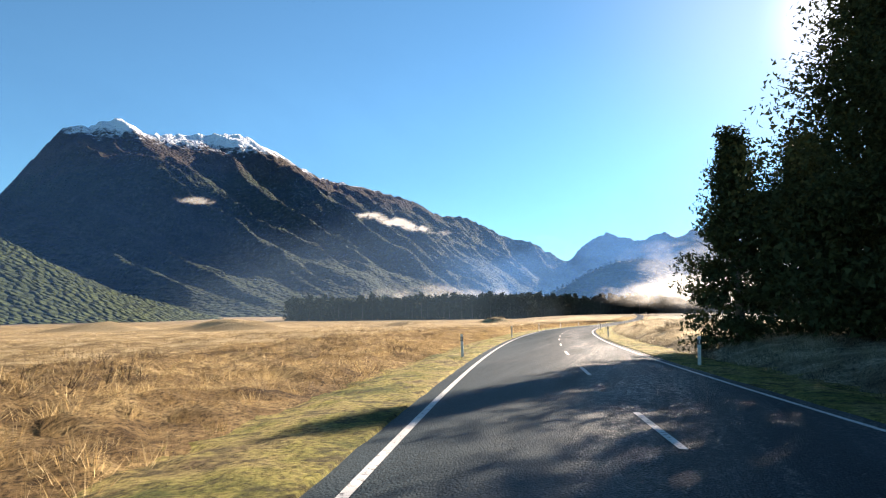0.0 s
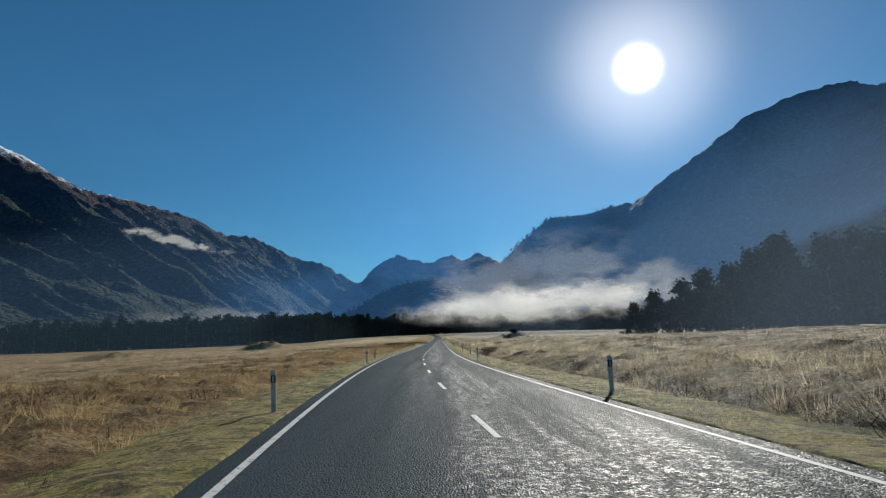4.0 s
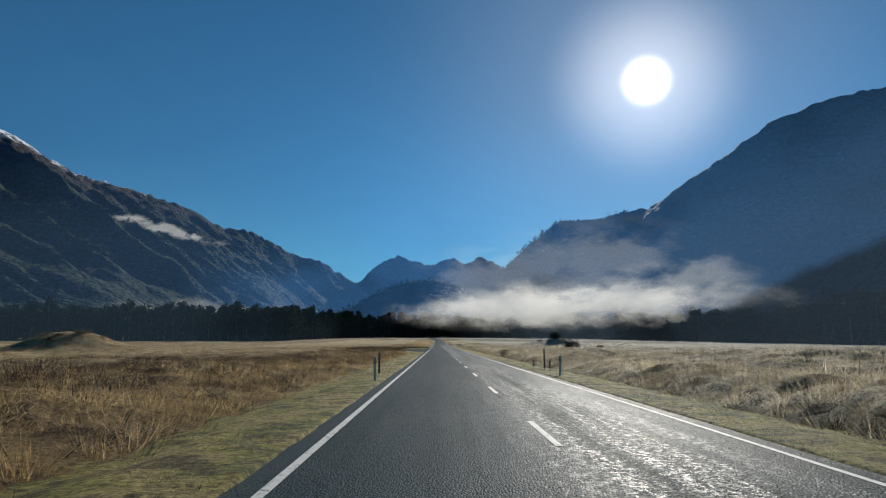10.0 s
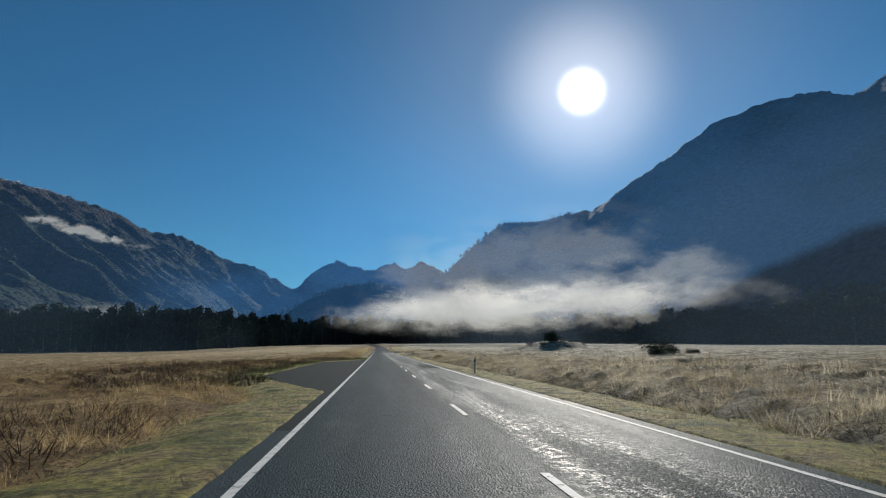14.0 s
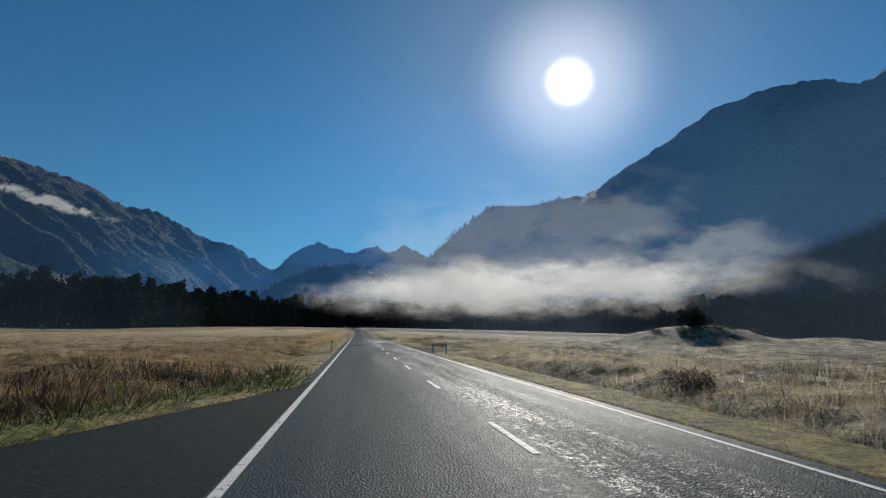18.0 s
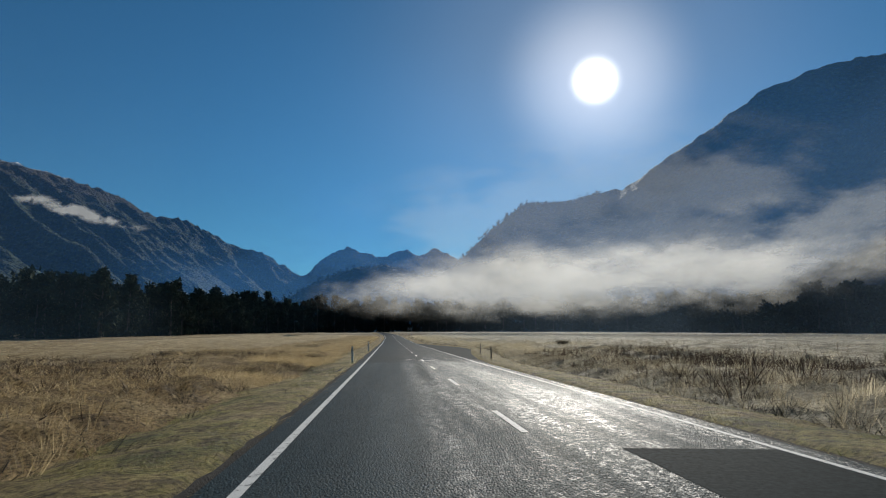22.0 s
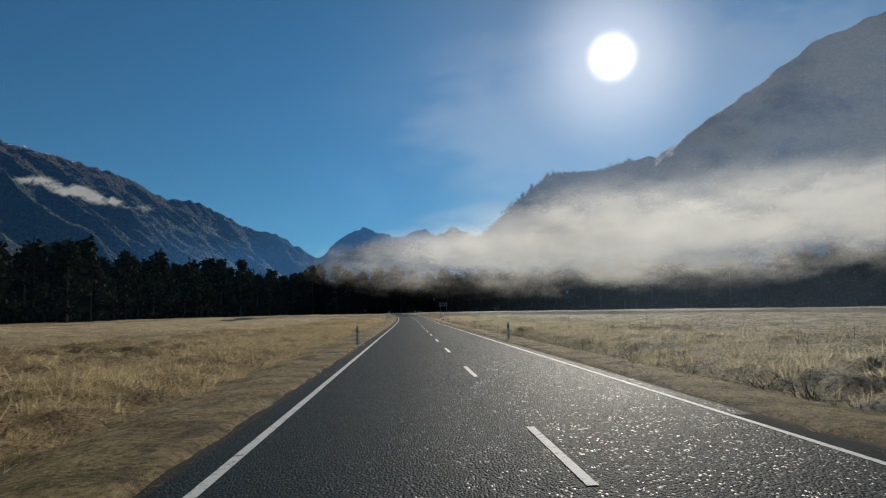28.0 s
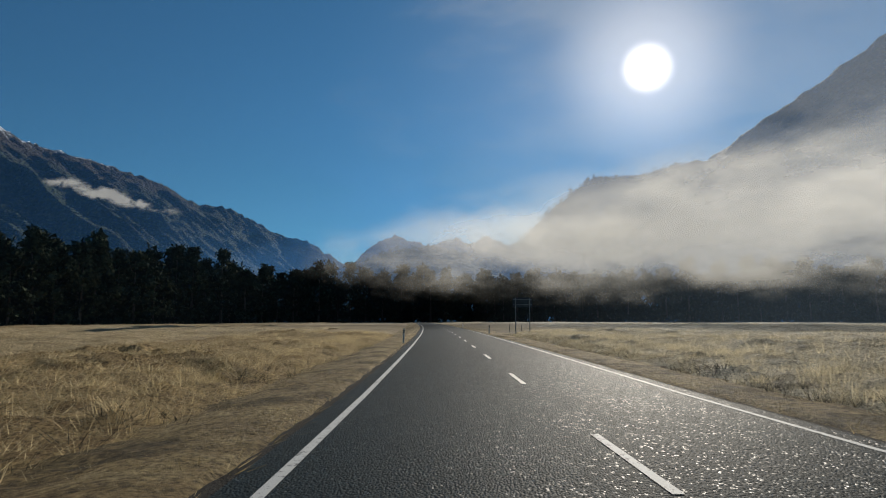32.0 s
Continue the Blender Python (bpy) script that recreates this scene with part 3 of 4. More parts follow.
def verge_strip(side):
    ys, qs = np.arange(-30, 1060, 0.45), np.array([-0.12, 0.0, 0.12, 0.3, 0.55, 0.9, 1.4, 2.0, 2.6, 3.2])
    Y, Q = np.meshgrid(ys, qs, indexing="ij")
    d = -4.0 - apron_left(Y) - Q if side < 0 else 3.65 + apron_right(Y) + Q
    Q2 = Q + np.where(Q > 3, 0.4 * wave(d, Y, 0.5, 1.0), 0)
    X = xc(Y) + np.where(side < 0, d - (Q2 - Q), d + (Q2 - Q))
    v = np.stack([X, Y, gz(X, Y) + 0.02 * wave(X, Y, 2.3, 1.0) + 0.10 * np.clip(Q - 0.2, 0, 1) * tussocks(X, Y, 0.85, 9) + np.where(Q > 3.1, -0.03, np.where(Q < np.where(Y < 430, -0.05, 0.15), -0.06, 0.03))], -1).reshape(-1, 3)
    f = grid_faces(len(ys), len(qs))
    return tagged(mesh_object("verge", v, f if side < 0 else f[:, ::-1], M_VERGE, smooth=True), "mossy green and yellow turf verge along the road", "verge", kind="structure")


verge_strip(-1)
verge_strip(1)


# ---- mountains ----
def fractal(u, v, seed, octaves=5, gain=0.5):
    """Ridged value noise on arrays."""
    out, amp = np.zeros(np.broadcast(u, v).shape), 1.0
    for o in range(octaves):
        rs = np.random.RandomState(seed + o)
        tab = rs.rand(64, 64)
        U, V = u * 2 ** o, v * 2 ** o
        i, j = np.floor(U).astype(int), np.floor(V).astype(int)
        fu, fv = U - i, V - j
        fu, fv = fu * fu * (3 - 2 * fu), fv * fv * (3 - 2 * fv)
        g = lambda a, b: tab[a % 64, b % 64]
        n = (g(i, j) * (1 - fu) + g(i + 1, j) * fu) * (1 - fv) + (g(i, j + 1) * (1 - fu) + g(i + 1, j + 1) * fu) * fv
        out += amp * (1 - np.abs(2 * n - 1))
        amp *= gain
    return out - 1.0


def mountain(name, ridge, base, nu, nv, material, seed, gully=0.1, crag=8.0, back=0.35, concave=1.2):
    """A mountain flank between a ridge line and a foot line, with gullies, spurs and a back slope."""
    r, b = np.array(ridge, float), np.array(base, float)
    sr = np.concatenate([[0], np.cumsum(np.linalg.norm(np.diff(r[:, :2], axis=0), axis=1))])
    sb = np.concatenate([[0], np.cumsum(np.linalg.norm(np.diff(b[:, :2], axis=0), axis=1))])
    t = np.linspace(0, 1, nu)
    R = np.stack([np.interp(t * sr[-1], sr, r[:, i]) for i in range(3)], -1)
    B = np.stack([np.interp(t * sb[-1], sb, b[:, i]) for i in range(3)], -1)
    v = np.concatenate([[-back, -back * 0.5], np.linspace(0, 1, nv) ** 0.9])
    T, V = np.meshgrid(t * sr[-1] / 260.0, v, indexing="ij")
    w = np.clip(V, 0, 1)
    warp = fractal(V * 2.6 + 3, T * 0.5, seed + 60, 3)
    along = fractal(T + 0.4 * V + 0.45 * warp, V * 1.7 + 0.2 * warp, seed)
    cut = np.sin(np.pi * w) ** 0.8
    P = R[:, None, :2] + (B[:, None, :2] - R[:, None, :2]) * V[..., None]
    height = R[:, None, 2] - B[:, None, 2]
    Z = B[:, None, 2] + height * (1 - w) ** concave
    Z = Z + height * gully * along * cut + crag * fractal(T * 7, V * 14, seed + 30) * np.clip(1 - w, 0.15, 1)
    Z = np.where(V < 0, Z + V * height * 0.8, Z)
    verts = np.concatenate([P, Z[..., None]], -1).reshape(-1, 3)
    return mesh_object(name, verts, grid_faces(nu, len(v)), material, smooth=True)


left_range = mountain("mountain_range", [(-580, 4775, 399), (-832, 4757, 542), (-984, 4727, 575), (-1304, 4679, 745), (-1454, 4601, 741), (-1716, 4486, 882), (-1976, 4320, 946), (-2150, 4000, 965),
                      (-2246, 3544, 1056), (-2333, 3366, 1119), (-2525, 3095, 1065), (-2626, 2875, 1022), (-2709, 2796, 1091), (-2833, 2520, 965), (-2824, 2219, 568), (-2900, 1500, 420), (-2700, 600, 520), (-2500, -900, 600)],
                      [(-330, 4300, 0), (-420, 3400, 0), (-520, 2600, 0), (-620, 1900, 0), (-760, 1400, 0), (-1000, 1000, 0), (-1300, 600, 0), (-1300, -900, 0)], 420, 130, M_LEFT, 3, 0.11, 20)
tagged(left_range, "steep forested mountain range with brown tussock tops and patches of snow", "mountain", kind="structure")
far_peaks = mountain("distant_peaks", [(-760, 4850, 330), (-564, 4878, 414), (-447, 4890, 525), (-292, 4902, 610), (-199, 4907, 568), (-55, 4911, 540), (106, 4910, 591), (195, 4907, 544), (302, 4901, 601), (443, 4890, 534), (622, 4870, 447), (1000, 4800, 420)],
                     [(-500, 4300, 0), (0, 4200, 0), (500, 4000, 0), (900, 3900, 0)], 160, 50, M_FAR, 11, 0.12, 16, 0.1)
tagged(far_peaks, "distant jagged blue mountain peaks at the valley's head", "mountain", kind="structure")
right_range = mountain("mountain_ridge", [(40, 2760, 90), (133, 2708, 188), (240, 2599, 261), (331, 2496, 350), (429, 2470, 418), (563, 2500, 426), (650, 2440, 451), (725, 2422, 459), (843, 2184, 545), (980, 2060, 647), (1125, 1995, 700), (1276, 1985, 727), (1251, 1810, 641),
                       (1212, 1827, 627), (1255, 1731, 662), (1376, 1540, 774), (1505, 1110, 860), (1650, 300, 950), (1600, -900, 900)],
                       [(0, 2480, 0), (20, 2400, 0), (60, 2150, 0), (115, 1915, 2), (200, 1860, 4), (300, 1815, 6), (450, 1690, 6), (560, 1400, 6), (640, 1060, 4), (900, 850, 3), (1000, 600, 3), (950, 0, 3), (900, -900, 3)], 360, 110, M_SLOPE, 21, 0.05, 9, 0.35, 1.0)
tagged(right_range, "dark forested mountain ridge in backlit shade", "mountain", kind="structure")
spur = mountain("forested_spur", [(-700, 960, 2), (-760, 900, 30), (-801, 815, 52), (-816, 725, 88), (-852, 683, 118), (-960, 560, 180), (-1080, 380, 230), (-1200, 0, 260)],
                [(-640, 960, 0), (-620, 820, 0), (-600, 700, 0), (-600, 560, 0), (-620, 380, 0), (-700, 0, 0)], 150, 70, M_SPUR, 41, 0.08, 5)
tagged(spur, "low spur covered in sunlit green beech forest", "hill", kind="structure")
mid_hill = mountain("wooded_hill", [(-420, 1985, 10), (-330, 1990, 45), (-245, 1995, 87), (-164, 2004, 133), (-82, 2009, 161), (-8, 2011, 170), (49, 2010, 152), (113, 2007, 119), (220, 2000, 85), (330, 1990, 40)],
                    [(-400, 1780, 0), (-200, 1700, 0), (0, 1680, 0), (200, 1720, 0), (330, 1800, 0)], 110, 40, M_SLOPE, 51, 0.05, 6, 0.5, 0.8)
tagged(mid_hill, "rounded dark wooded hill in the middle of the valley", "hill", kind="structure")
fh_ridge = [(225, 930, 8), (290, 820, 18), (350, 720, 33), (420, 600, 54), (500, 420, 76), (600, 200, 90), (700, -100, 90)]
foothill = mountain("foothill", fh_ridge,
                    [(205, 915, 5), (258, 795, 2), (303, 680, 0), (362, 550, 0), (430, 380, 0), (520, 165, 0), (620, -130, 0)], 120, 40, M_SLOPE, 61, 0.04, 4, 0.6, 0.8)
tagged(foothill, "low forested foothill beside the valley floor", "hill", kind="structure")


# ---- plants ----
def blades(name, px, py, pz, height, width, lean, material, rng, ox=0.0, oy=0.0):
    """Single grass blades: slim triangles leaning every way."""
    n = len(px)
    a, l = rng.rand(n) * 2 * np.pi, rng.randn(n, 2) * (lean * height)[:, None]
    w = width * 0.5
    dx, dy = np.cos(a) * w, np.sin(a) * w
    tx, ty = l[:, 0] + ox, l[:, 1] + oy
    v = np.empty((n, 3, 3))
    v[:, 0] = np.stack([px - dx, py - dy, pz - 0.04], -1)
    v[:, 1] = np.stack([px + dx, py + dy, pz - 0.04], -1)
    v[:, -1] = np.stack([px + tx, py + ty, pz + height], -1)
    f = np.arange(n * 3)
    me = bpy.data.meshes.new(name)
    me.vertices.add(n * 3)
    me.vertices.foreach_set("co", v.ravel())
    me.loops.add(len(f))
    me.loops.foreach_set("vertex_index", f)
    me.polygons.add(len(f) // 3)
    me.polygons.foreach_set("loop_start", np.arange(len(f) // 3) * 3)
    me.polygons.foreach_set("loop_total", np.full(len(f) // 3, 3))
    me.materials.append(material)
    me.update()
    me.validate()
    return new(name, me)


def verge(side, y, q):
    """Ground place at q metres beyond the sealed edge on one side."""
    d = -4.0 - apron_left(y) - q if side < 0 else 3.65 + apron_right(y) + q
    return xc(y) + d


def tufts(name, side, y0, y1, q0, q1, per_m2, each, height, width, spreadr, lean, material, seed, label, thin=-9.0, flare=1.5, low=0.55):
    """Tussocks scattered over a band beside the road, thick in some patches and thin in others."""
    rng = np.random.RandomState(seed)
    n = int((y1 - y0) * (q1 - q0) * per_m2)
    cy, cq = y0 + rng.rand(n) * (y1 - y0), q0 + rng.rand(n) * (q1 - q0)
    cx = verge(side, cy, cq)
    patch = 0.8 * wave(cx, cy, 0.31, 3.0 + side) + 0.6 * wave(cx, cy, 0.09, 5.0 + side) + 0.5 * rng.randn(n)
    keep = patch > thin
    cx, cy, patch = cx[keep], cy[keep], patch[keep]
    scale = np.clip(0.72 + 0.2 * patch + 0.2 * rng.randn(len(cx)), low, 1.35)
    ox, oy = rng.randn(2, len(cx) * each) * spreadr * np.repeat(scale, each)
    bx, by = np.repeat(cx, each) + ox, np.repeat(cy, each) + oy
    far = np.sqrt(ox ** 2 + oy ** 2) / spreadr
    h = height * np.repeat(scale, each) * (0.5 + 0.6 * rng.rand(len(bx))) * np.clip(1.15 - 0.32 * far, 0.2, 1)
    ob = blades(name, bx, by, gt(bx, by), h, width * (0.6 + 0.8 * rng.rand(len(bx))), np.full(len(bx), lean), material, rng, ox * flare, oy * flare)
    return tagged(ob, label, "grass", kind="stuff")


Y0, Y1 = -12, 760


def thatch(side, q0, q1, step, y1, lift, material, label):
    ys, qs = np.arange(Y0, y1, step), np.arange(q0, q1 + 0.01, step)
    Y, Q = np.meshgrid(ys, qs, indexing="ij")
    X = verge(side, Y, Q + 0.25 * step * np.sin(Y * 5.0))
    Z = gt(X, Y) + np.where((Q < q0 + 0.01) | (Q > q1 - step), -0.15, lift)
    f = grid_faces(len(ys), len(qs))
    tagged(mesh_object("matted_grass", np.stack([X, Y, Z], -1).reshape(-1, 3), f if side < 0 else f[:, ::-1], material, smooth=True), label, "grass", kind="stuff")


for side, mat, under, tone, tall in ((-1, M_GOLD, M_MAT_GOLD, "golden brown", 0.5), (1, M_FROST, M_MAT_FROST, "frosted straw-coloured", 0.54)):
    sd = 100 + side * 10
    thatch(side, 2.3, 17.0, 0.40, Y1, 0.02, under, tone + " matted tussock mounds beside the road")
    thatch(side, 15.5, 75, 1.25, 820, 0.10, M_MAT_PALE if side < 0 else under, tone + " matted tussock mounds in the field")
    tufts("verge_grass", side, Y0, Y1, 0.2, 2.9, 9, 8, 0.15, 0.014, 0.13, 0.4, M_GREEN, sd, "short trodden green and yellow grass along the verge", -1.1)
    dense, loose, fine = (34, -1.2, 0.009) if side < 0 else (44, -9, 0.0115)
    tufts("tall_grass", side, Y0, Y1, 2.5, 6.5, 2.3, dense, tall, fine, 0.24, 0.26, mat, sd + 1, tone + " upright tussock grass beside the road", loose, 1.4)
    tufts("tall_grass", side, Y0, Y1, 2.1, 7.5, 3.6, 9, 0.24, 0.011, 0.36, 0.5, mat, sd + 2, tone + " low matted grass beside the road")
    tufts("tall_grass", side, Y0, Y1, 6.2, 14.0, 1.8, 15, tall * 0.95, fine * 1.65, 0.30, 0.28, mat, sd + 6, tone + " tussock grass a few steps from the road", loose, 1.3)
    tufts("field_grass", side, Y0, Y1, 13.5, 36, 0.7, 10, tall * 0.85, 0.034, 0.42, 0.3, mat, sd + 3, tone + " tussock grass in the open field", -1.1, 1.2)
    tufts("field_grass", side, Y0, 900, 36, 120, 0.085, 8, 0.36, 0.13, 0.9, 0.6, M_PALE if side < 0 else mat, sd + 4, "pale grass far out in the field")
    tufts("field_grass", side, Y0, 900, 110, 330, 0.02, 8, 0.38, 0.45, 2.0, 0.6, M_PALE if side < 0 else mat, sd + 8, "pale grass at the far side of the field")
    tufts("rank_grass", side, Y0, Y1, 2.2, 3.6, 3.6 if side > 0 else 1.2, 15, 0.38, 0.02, 0.24, 0.4, M_FOOT, sd + 9, "rank grass coloured dark for the shade at the foot of the tussocks", -1.0 if side > 0 else 0.2)
    tufts("weeds", side, Y0, 520, 2.8, 32, 0.62 if side < 0 else 0.22, 12, 0.48, 0.026, 0.30, 0.45, M_STALK, sd + 7, "dead brown weeds matted among the grass", 0.15 if side < 0 else 0.8)
    tufts("dock_stalks", side, Y0, 520, 3.0, 36, 0.55 if side < 0 else 0.50, 4, 0.85, 0.02, 0.13, 0.1, M_STALK, sd + 5, "dead dark brown dock stalks standing in the grass", 0.55 if side < 0 else 0.1)


tufts("weeds", -1, 322, 398, 0.1, 4.0, 3.2, 16, 0.36, 0.05, 0.30, 0.6, M_WEED, 132, "rank green weeds along the lay-by", -0.7)
tufts("weeds", -1, 318, 402, 0.6, 10.0, 2.6, 14, 0.7, 0.035, 0.24, 0.25, M_STALK, 133, "dead dark weeds behind the lay-by", -0.3)
tufts("weeds", -1, 222, 305, 3, 26, 1.5, 14, 0.62, 0.026, 0.28, 0.3, M_STALK, 131, "stand of dead brown dock beside the road", -0.2)
tufts("weeds", 1, 478, 511, 3.3, 12.5, 2.4, 16, 0.72, 0.03, 0.3, 0.3, M_STALK, 134, "stand of dead dark weeds in a hollow beside the road", -0.35)
tufts("dock_stalks", 1, 520, 640, 6, 40, 0.28, 4, 0.85, 0.024, 0.13, 0.1, M_STALK, 135, "dead dark brown dock stalks standing in the frosted field", 0.3)
tufts("weeds", -1, 476, 516, 4.5, 22, 1.1, 15, 0.55, 0.03, 0.32, 0.4, M_STALK, 136, "dead brown weeds matted among the golden grass", 0.0)
tufts("tall_grass", -1, 484, 516, 1.7, 5.5, 2.2, 38, 0.62, 0.009, 0.24, 0.26, M_GOLD, 137, "tall golden brown tussock grass leaning over the verge", -0.5)
# dark blades stand in for the shadow lying in this hollow
tufts("rank_grass", -1, 494, 501, 1.5, 6.5, 6.0, 15, 0.30, 0.024, 0.26, 0.45, M_FOOT, 138, "rank grass coloured dark for the shade in a hollow beside the verge", -0.9)
tufts("tall_grass", -1, 501, 504.5, 1.6, 7.0, 3.5, 40, 0.72, 0.010, 0.24, 0.24, M_GOLD, 139, "tall golden brown tussock grass behind the hollow", -1.2)


def cloud_of_leaves(centres, radii, each, size, rng, flat=0.6):
    """Leaf sprays as small bent triangles round clump centres."""
    n = len(centres) * each
    c, r = np.repeat(centres, each, 0), np.repeat(radii, each)
    d = rng.randn(n, 3)
    d /= np.linalg.norm(d, axis=1)[:, None]
    p = c + d * (r * rng.rand(n) ** 0.45)[:, None] * np.array([1, 1, flat])
    a, b = rng.randn(n, 3), rng.randn(n, 3)
    a /= np.linalg.norm(a, axis=1)[:, None]
    b /= np.linalg.norm(b, axis=1)[:, None]
    s = size * (0.5 + rng.rand(n))[:, None]
    v = np.stack([p - a * s * 0.5, p + a * s * 0.5, p + b * s * 0.9], 1).reshape(-1, 3)
    return v, np.arange(n * 3).reshape(-1, 3)


def tube(points, radii, sides=7):
    """A tapered, bent limb."""
    v, f = [], []
    for p, r in zip(points, radii):
        for k2 in range(sides):
            a = 2 * math.pi * k2 / sides
            v.append((p[0] + r * math.cos(a), p[1] + r * math.sin(a), p[2]))
    for i in range(len(points) - 1):
        for k2 in range(sides):
            f.append((i * sides + k2, i * sides + (k2 + 1) % sides, (i + 1) * sides + (k2 + 1) % sides, (i + 1) * sides + k2))
    return v, f


def tree(height, spreadr, bottom, clumps, each, leaf, seed, label, group, material=None, bulge=0.35, limbs=6, puff=(0.16, 0.16), rise=1.0, core=0):
    """A beech: bent trunk, limbs and an uneven crown of leaf clumps, all at the origin."""
    rng = np.random.RandomState(seed)
    root = new("beech_tree")
    root.empty_display_size = 0.5
    sway = rng.randn(2) * height * 0.02
    pts = [(sway[0] * t * t, sway[1] * t * t, height * 0.9 * t) for t in np.linspace(0, 1, 7)]
    v, f = tube(pts, [height * 0.022 * (1 - 0.88 * t) + 0.02 for t in np.linspace(0, 1, 7)])
    for _ in range(limbs):
        t0, a = 0.25 + 0.5 * rng.rand(), rng.rand() * 6.28
        L = spreadr * (0.5 + 0.4 * rng.rand())
        z0 = height * 0.9 * t0
        lv, lf = tube([(math.cos(a) * L * t, math.sin(a) * L * t, z0 + L * 0.5 * t ** 1.4) for t in np.linspace(0, 1, 4)], [height * 0.008 * (1 - 0.8 * t) for t in np.linspace(0, 1, 4)], 5)
        f += [tuple(i + len(v) for i in q) for q in lf]
        v += lv
    mesh_object("trunk", v, f, M_BARK, root)
    t = rng.rand(clumps) ** rise
    z = bottom + (height - bottom) * t
    env = spreadr * np.clip(np.sin(np.pi * np.clip(t * (1 - bulge * 0.5) + bulge * 0.55, 0, 1)), 0.12, 1)
    a, rr = rng.rand(clumps) * 2 * np.pi, env * (0.3 + 0.72 * rng.rand(clumps) ** 0.7)
    cen = np.stack([np.cos(a) * rr, np.sin(a) * rr, z], -1)
    lv, lf = cloud_of_leaves(cen, spreadr * (puff[0] + puff[1] * rng.rand(clumps)), each, leaf, rng)
    if core:
        cv, cf = cloud_of_leaves(cen * np.array([0.72, 0.72, 0.92]), np.full(clumps, spreadr * 0.22), core, leaf * 1.6, rng)
        lv, lf = np.concatenate([lv, cv]), np.concatenate([lf, cf + len(lv)])
    mesh_object("crown", lv, lf, material or M_LEAF, root)
    return tagged(root, label, "tree", group)


def plant(root, places):
    """Puts a thing at the first place and copies at the others: x, y, turn, size."""
    for i, (x, y, turn, size) in enumerate(places):
        m = pose(x, y, float(gz(x, y)) - 0.05, 0, 0, turn) @ Matrix.Scale(size, 4)
        if i == 0:
            root.matrix_basis = m
        else:
            c = copy_thing(root, m)
            c.scale = (size, size, size)


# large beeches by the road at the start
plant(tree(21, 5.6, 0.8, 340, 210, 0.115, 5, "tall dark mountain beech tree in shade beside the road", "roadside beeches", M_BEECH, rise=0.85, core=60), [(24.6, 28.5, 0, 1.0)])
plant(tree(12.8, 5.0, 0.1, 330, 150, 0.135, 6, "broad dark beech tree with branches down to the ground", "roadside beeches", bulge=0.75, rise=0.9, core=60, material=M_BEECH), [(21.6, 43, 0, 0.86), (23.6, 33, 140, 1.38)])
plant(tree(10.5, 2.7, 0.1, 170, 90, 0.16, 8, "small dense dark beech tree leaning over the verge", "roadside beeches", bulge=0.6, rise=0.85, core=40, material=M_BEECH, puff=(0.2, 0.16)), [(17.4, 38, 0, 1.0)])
# some of these copies stand out of view, added for their shadow
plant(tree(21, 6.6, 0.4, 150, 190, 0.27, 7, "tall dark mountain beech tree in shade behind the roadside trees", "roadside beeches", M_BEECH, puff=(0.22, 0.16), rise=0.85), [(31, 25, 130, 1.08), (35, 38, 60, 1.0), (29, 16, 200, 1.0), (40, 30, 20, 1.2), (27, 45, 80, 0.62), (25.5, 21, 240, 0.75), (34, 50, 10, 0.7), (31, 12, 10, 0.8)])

# the forest's edge
rng = np.random.RandomState(77)
EDGE = np.array([(-405, 692), (-300, 702), (-200, 716), (-122, 745), (-126, 810), (-113, 885), (-90, 965), (-50, 1030), (20, 1040), (100, 1020), (180, 960), (228, 860), (268, 740), (312, 600), (352, 470), (385, 330)], float)
seg = np.concatenate([[0], np.cumsum(np.linalg.norm(np.diff(EDGE, axis=0), axis=1))])


def along_edge(s):
    return np.stack([np.interp(s, seg, EDGE[:, 0]), np.interp(s, seg, EDGE[:, 1])], -1)


def inward(s):
    t = along_edge(s + 4) - along_edge(s - 4)
    t /= np.linalg.norm(t, axis=-1)[..., None] + 1e-9
    return np.stack([-t[..., 1], t[..., 0]], -1)


sizes = ((25, 7.0), (27, 7.6), (23, 7.2), (28, 6.8), (21, 7.4))
kinds = [tree(h, r, 0.0, 60, 28, 1.2, 200 + i, "dark mountain beech at the edge of the forest", "forest edge trees", bulge=0.28, limbs=3, puff=(0.26, 0.16), rise=0.75) for i, (h, r) in enumerate(sizes)]
kinds += [tree(h, r, 0.0, 42, 13, 2.1, 210 + i, "dark mountain beech at the edge of the forest", "forest edge trees", bulge=0.28, limbs=2, puff=(0.30, 0.16), rise=0.75) for i, (h, r) in enumerate(sizes)]
spots = [[] for _ in kinds]
for row in range(2):
    for s in np.arange(2 + row * 4, seg[-1] - 2, 8.2):
        s2 = s + rng.randn() * 1.6
        p = along_edge(s2) + inward(s2) * (row * 8 + rng.rand() * 6)
        kind = rng.randint(5) + (0 if -190 < p[0] < 60 and row == 0 else 5)
        spots[kind].append((p[0], p[1], rng.rand() * 360, 0.88 + 0.24 * rng.rand()))
for t0, places in zip(kinds, spots):
    plant(t0, places)


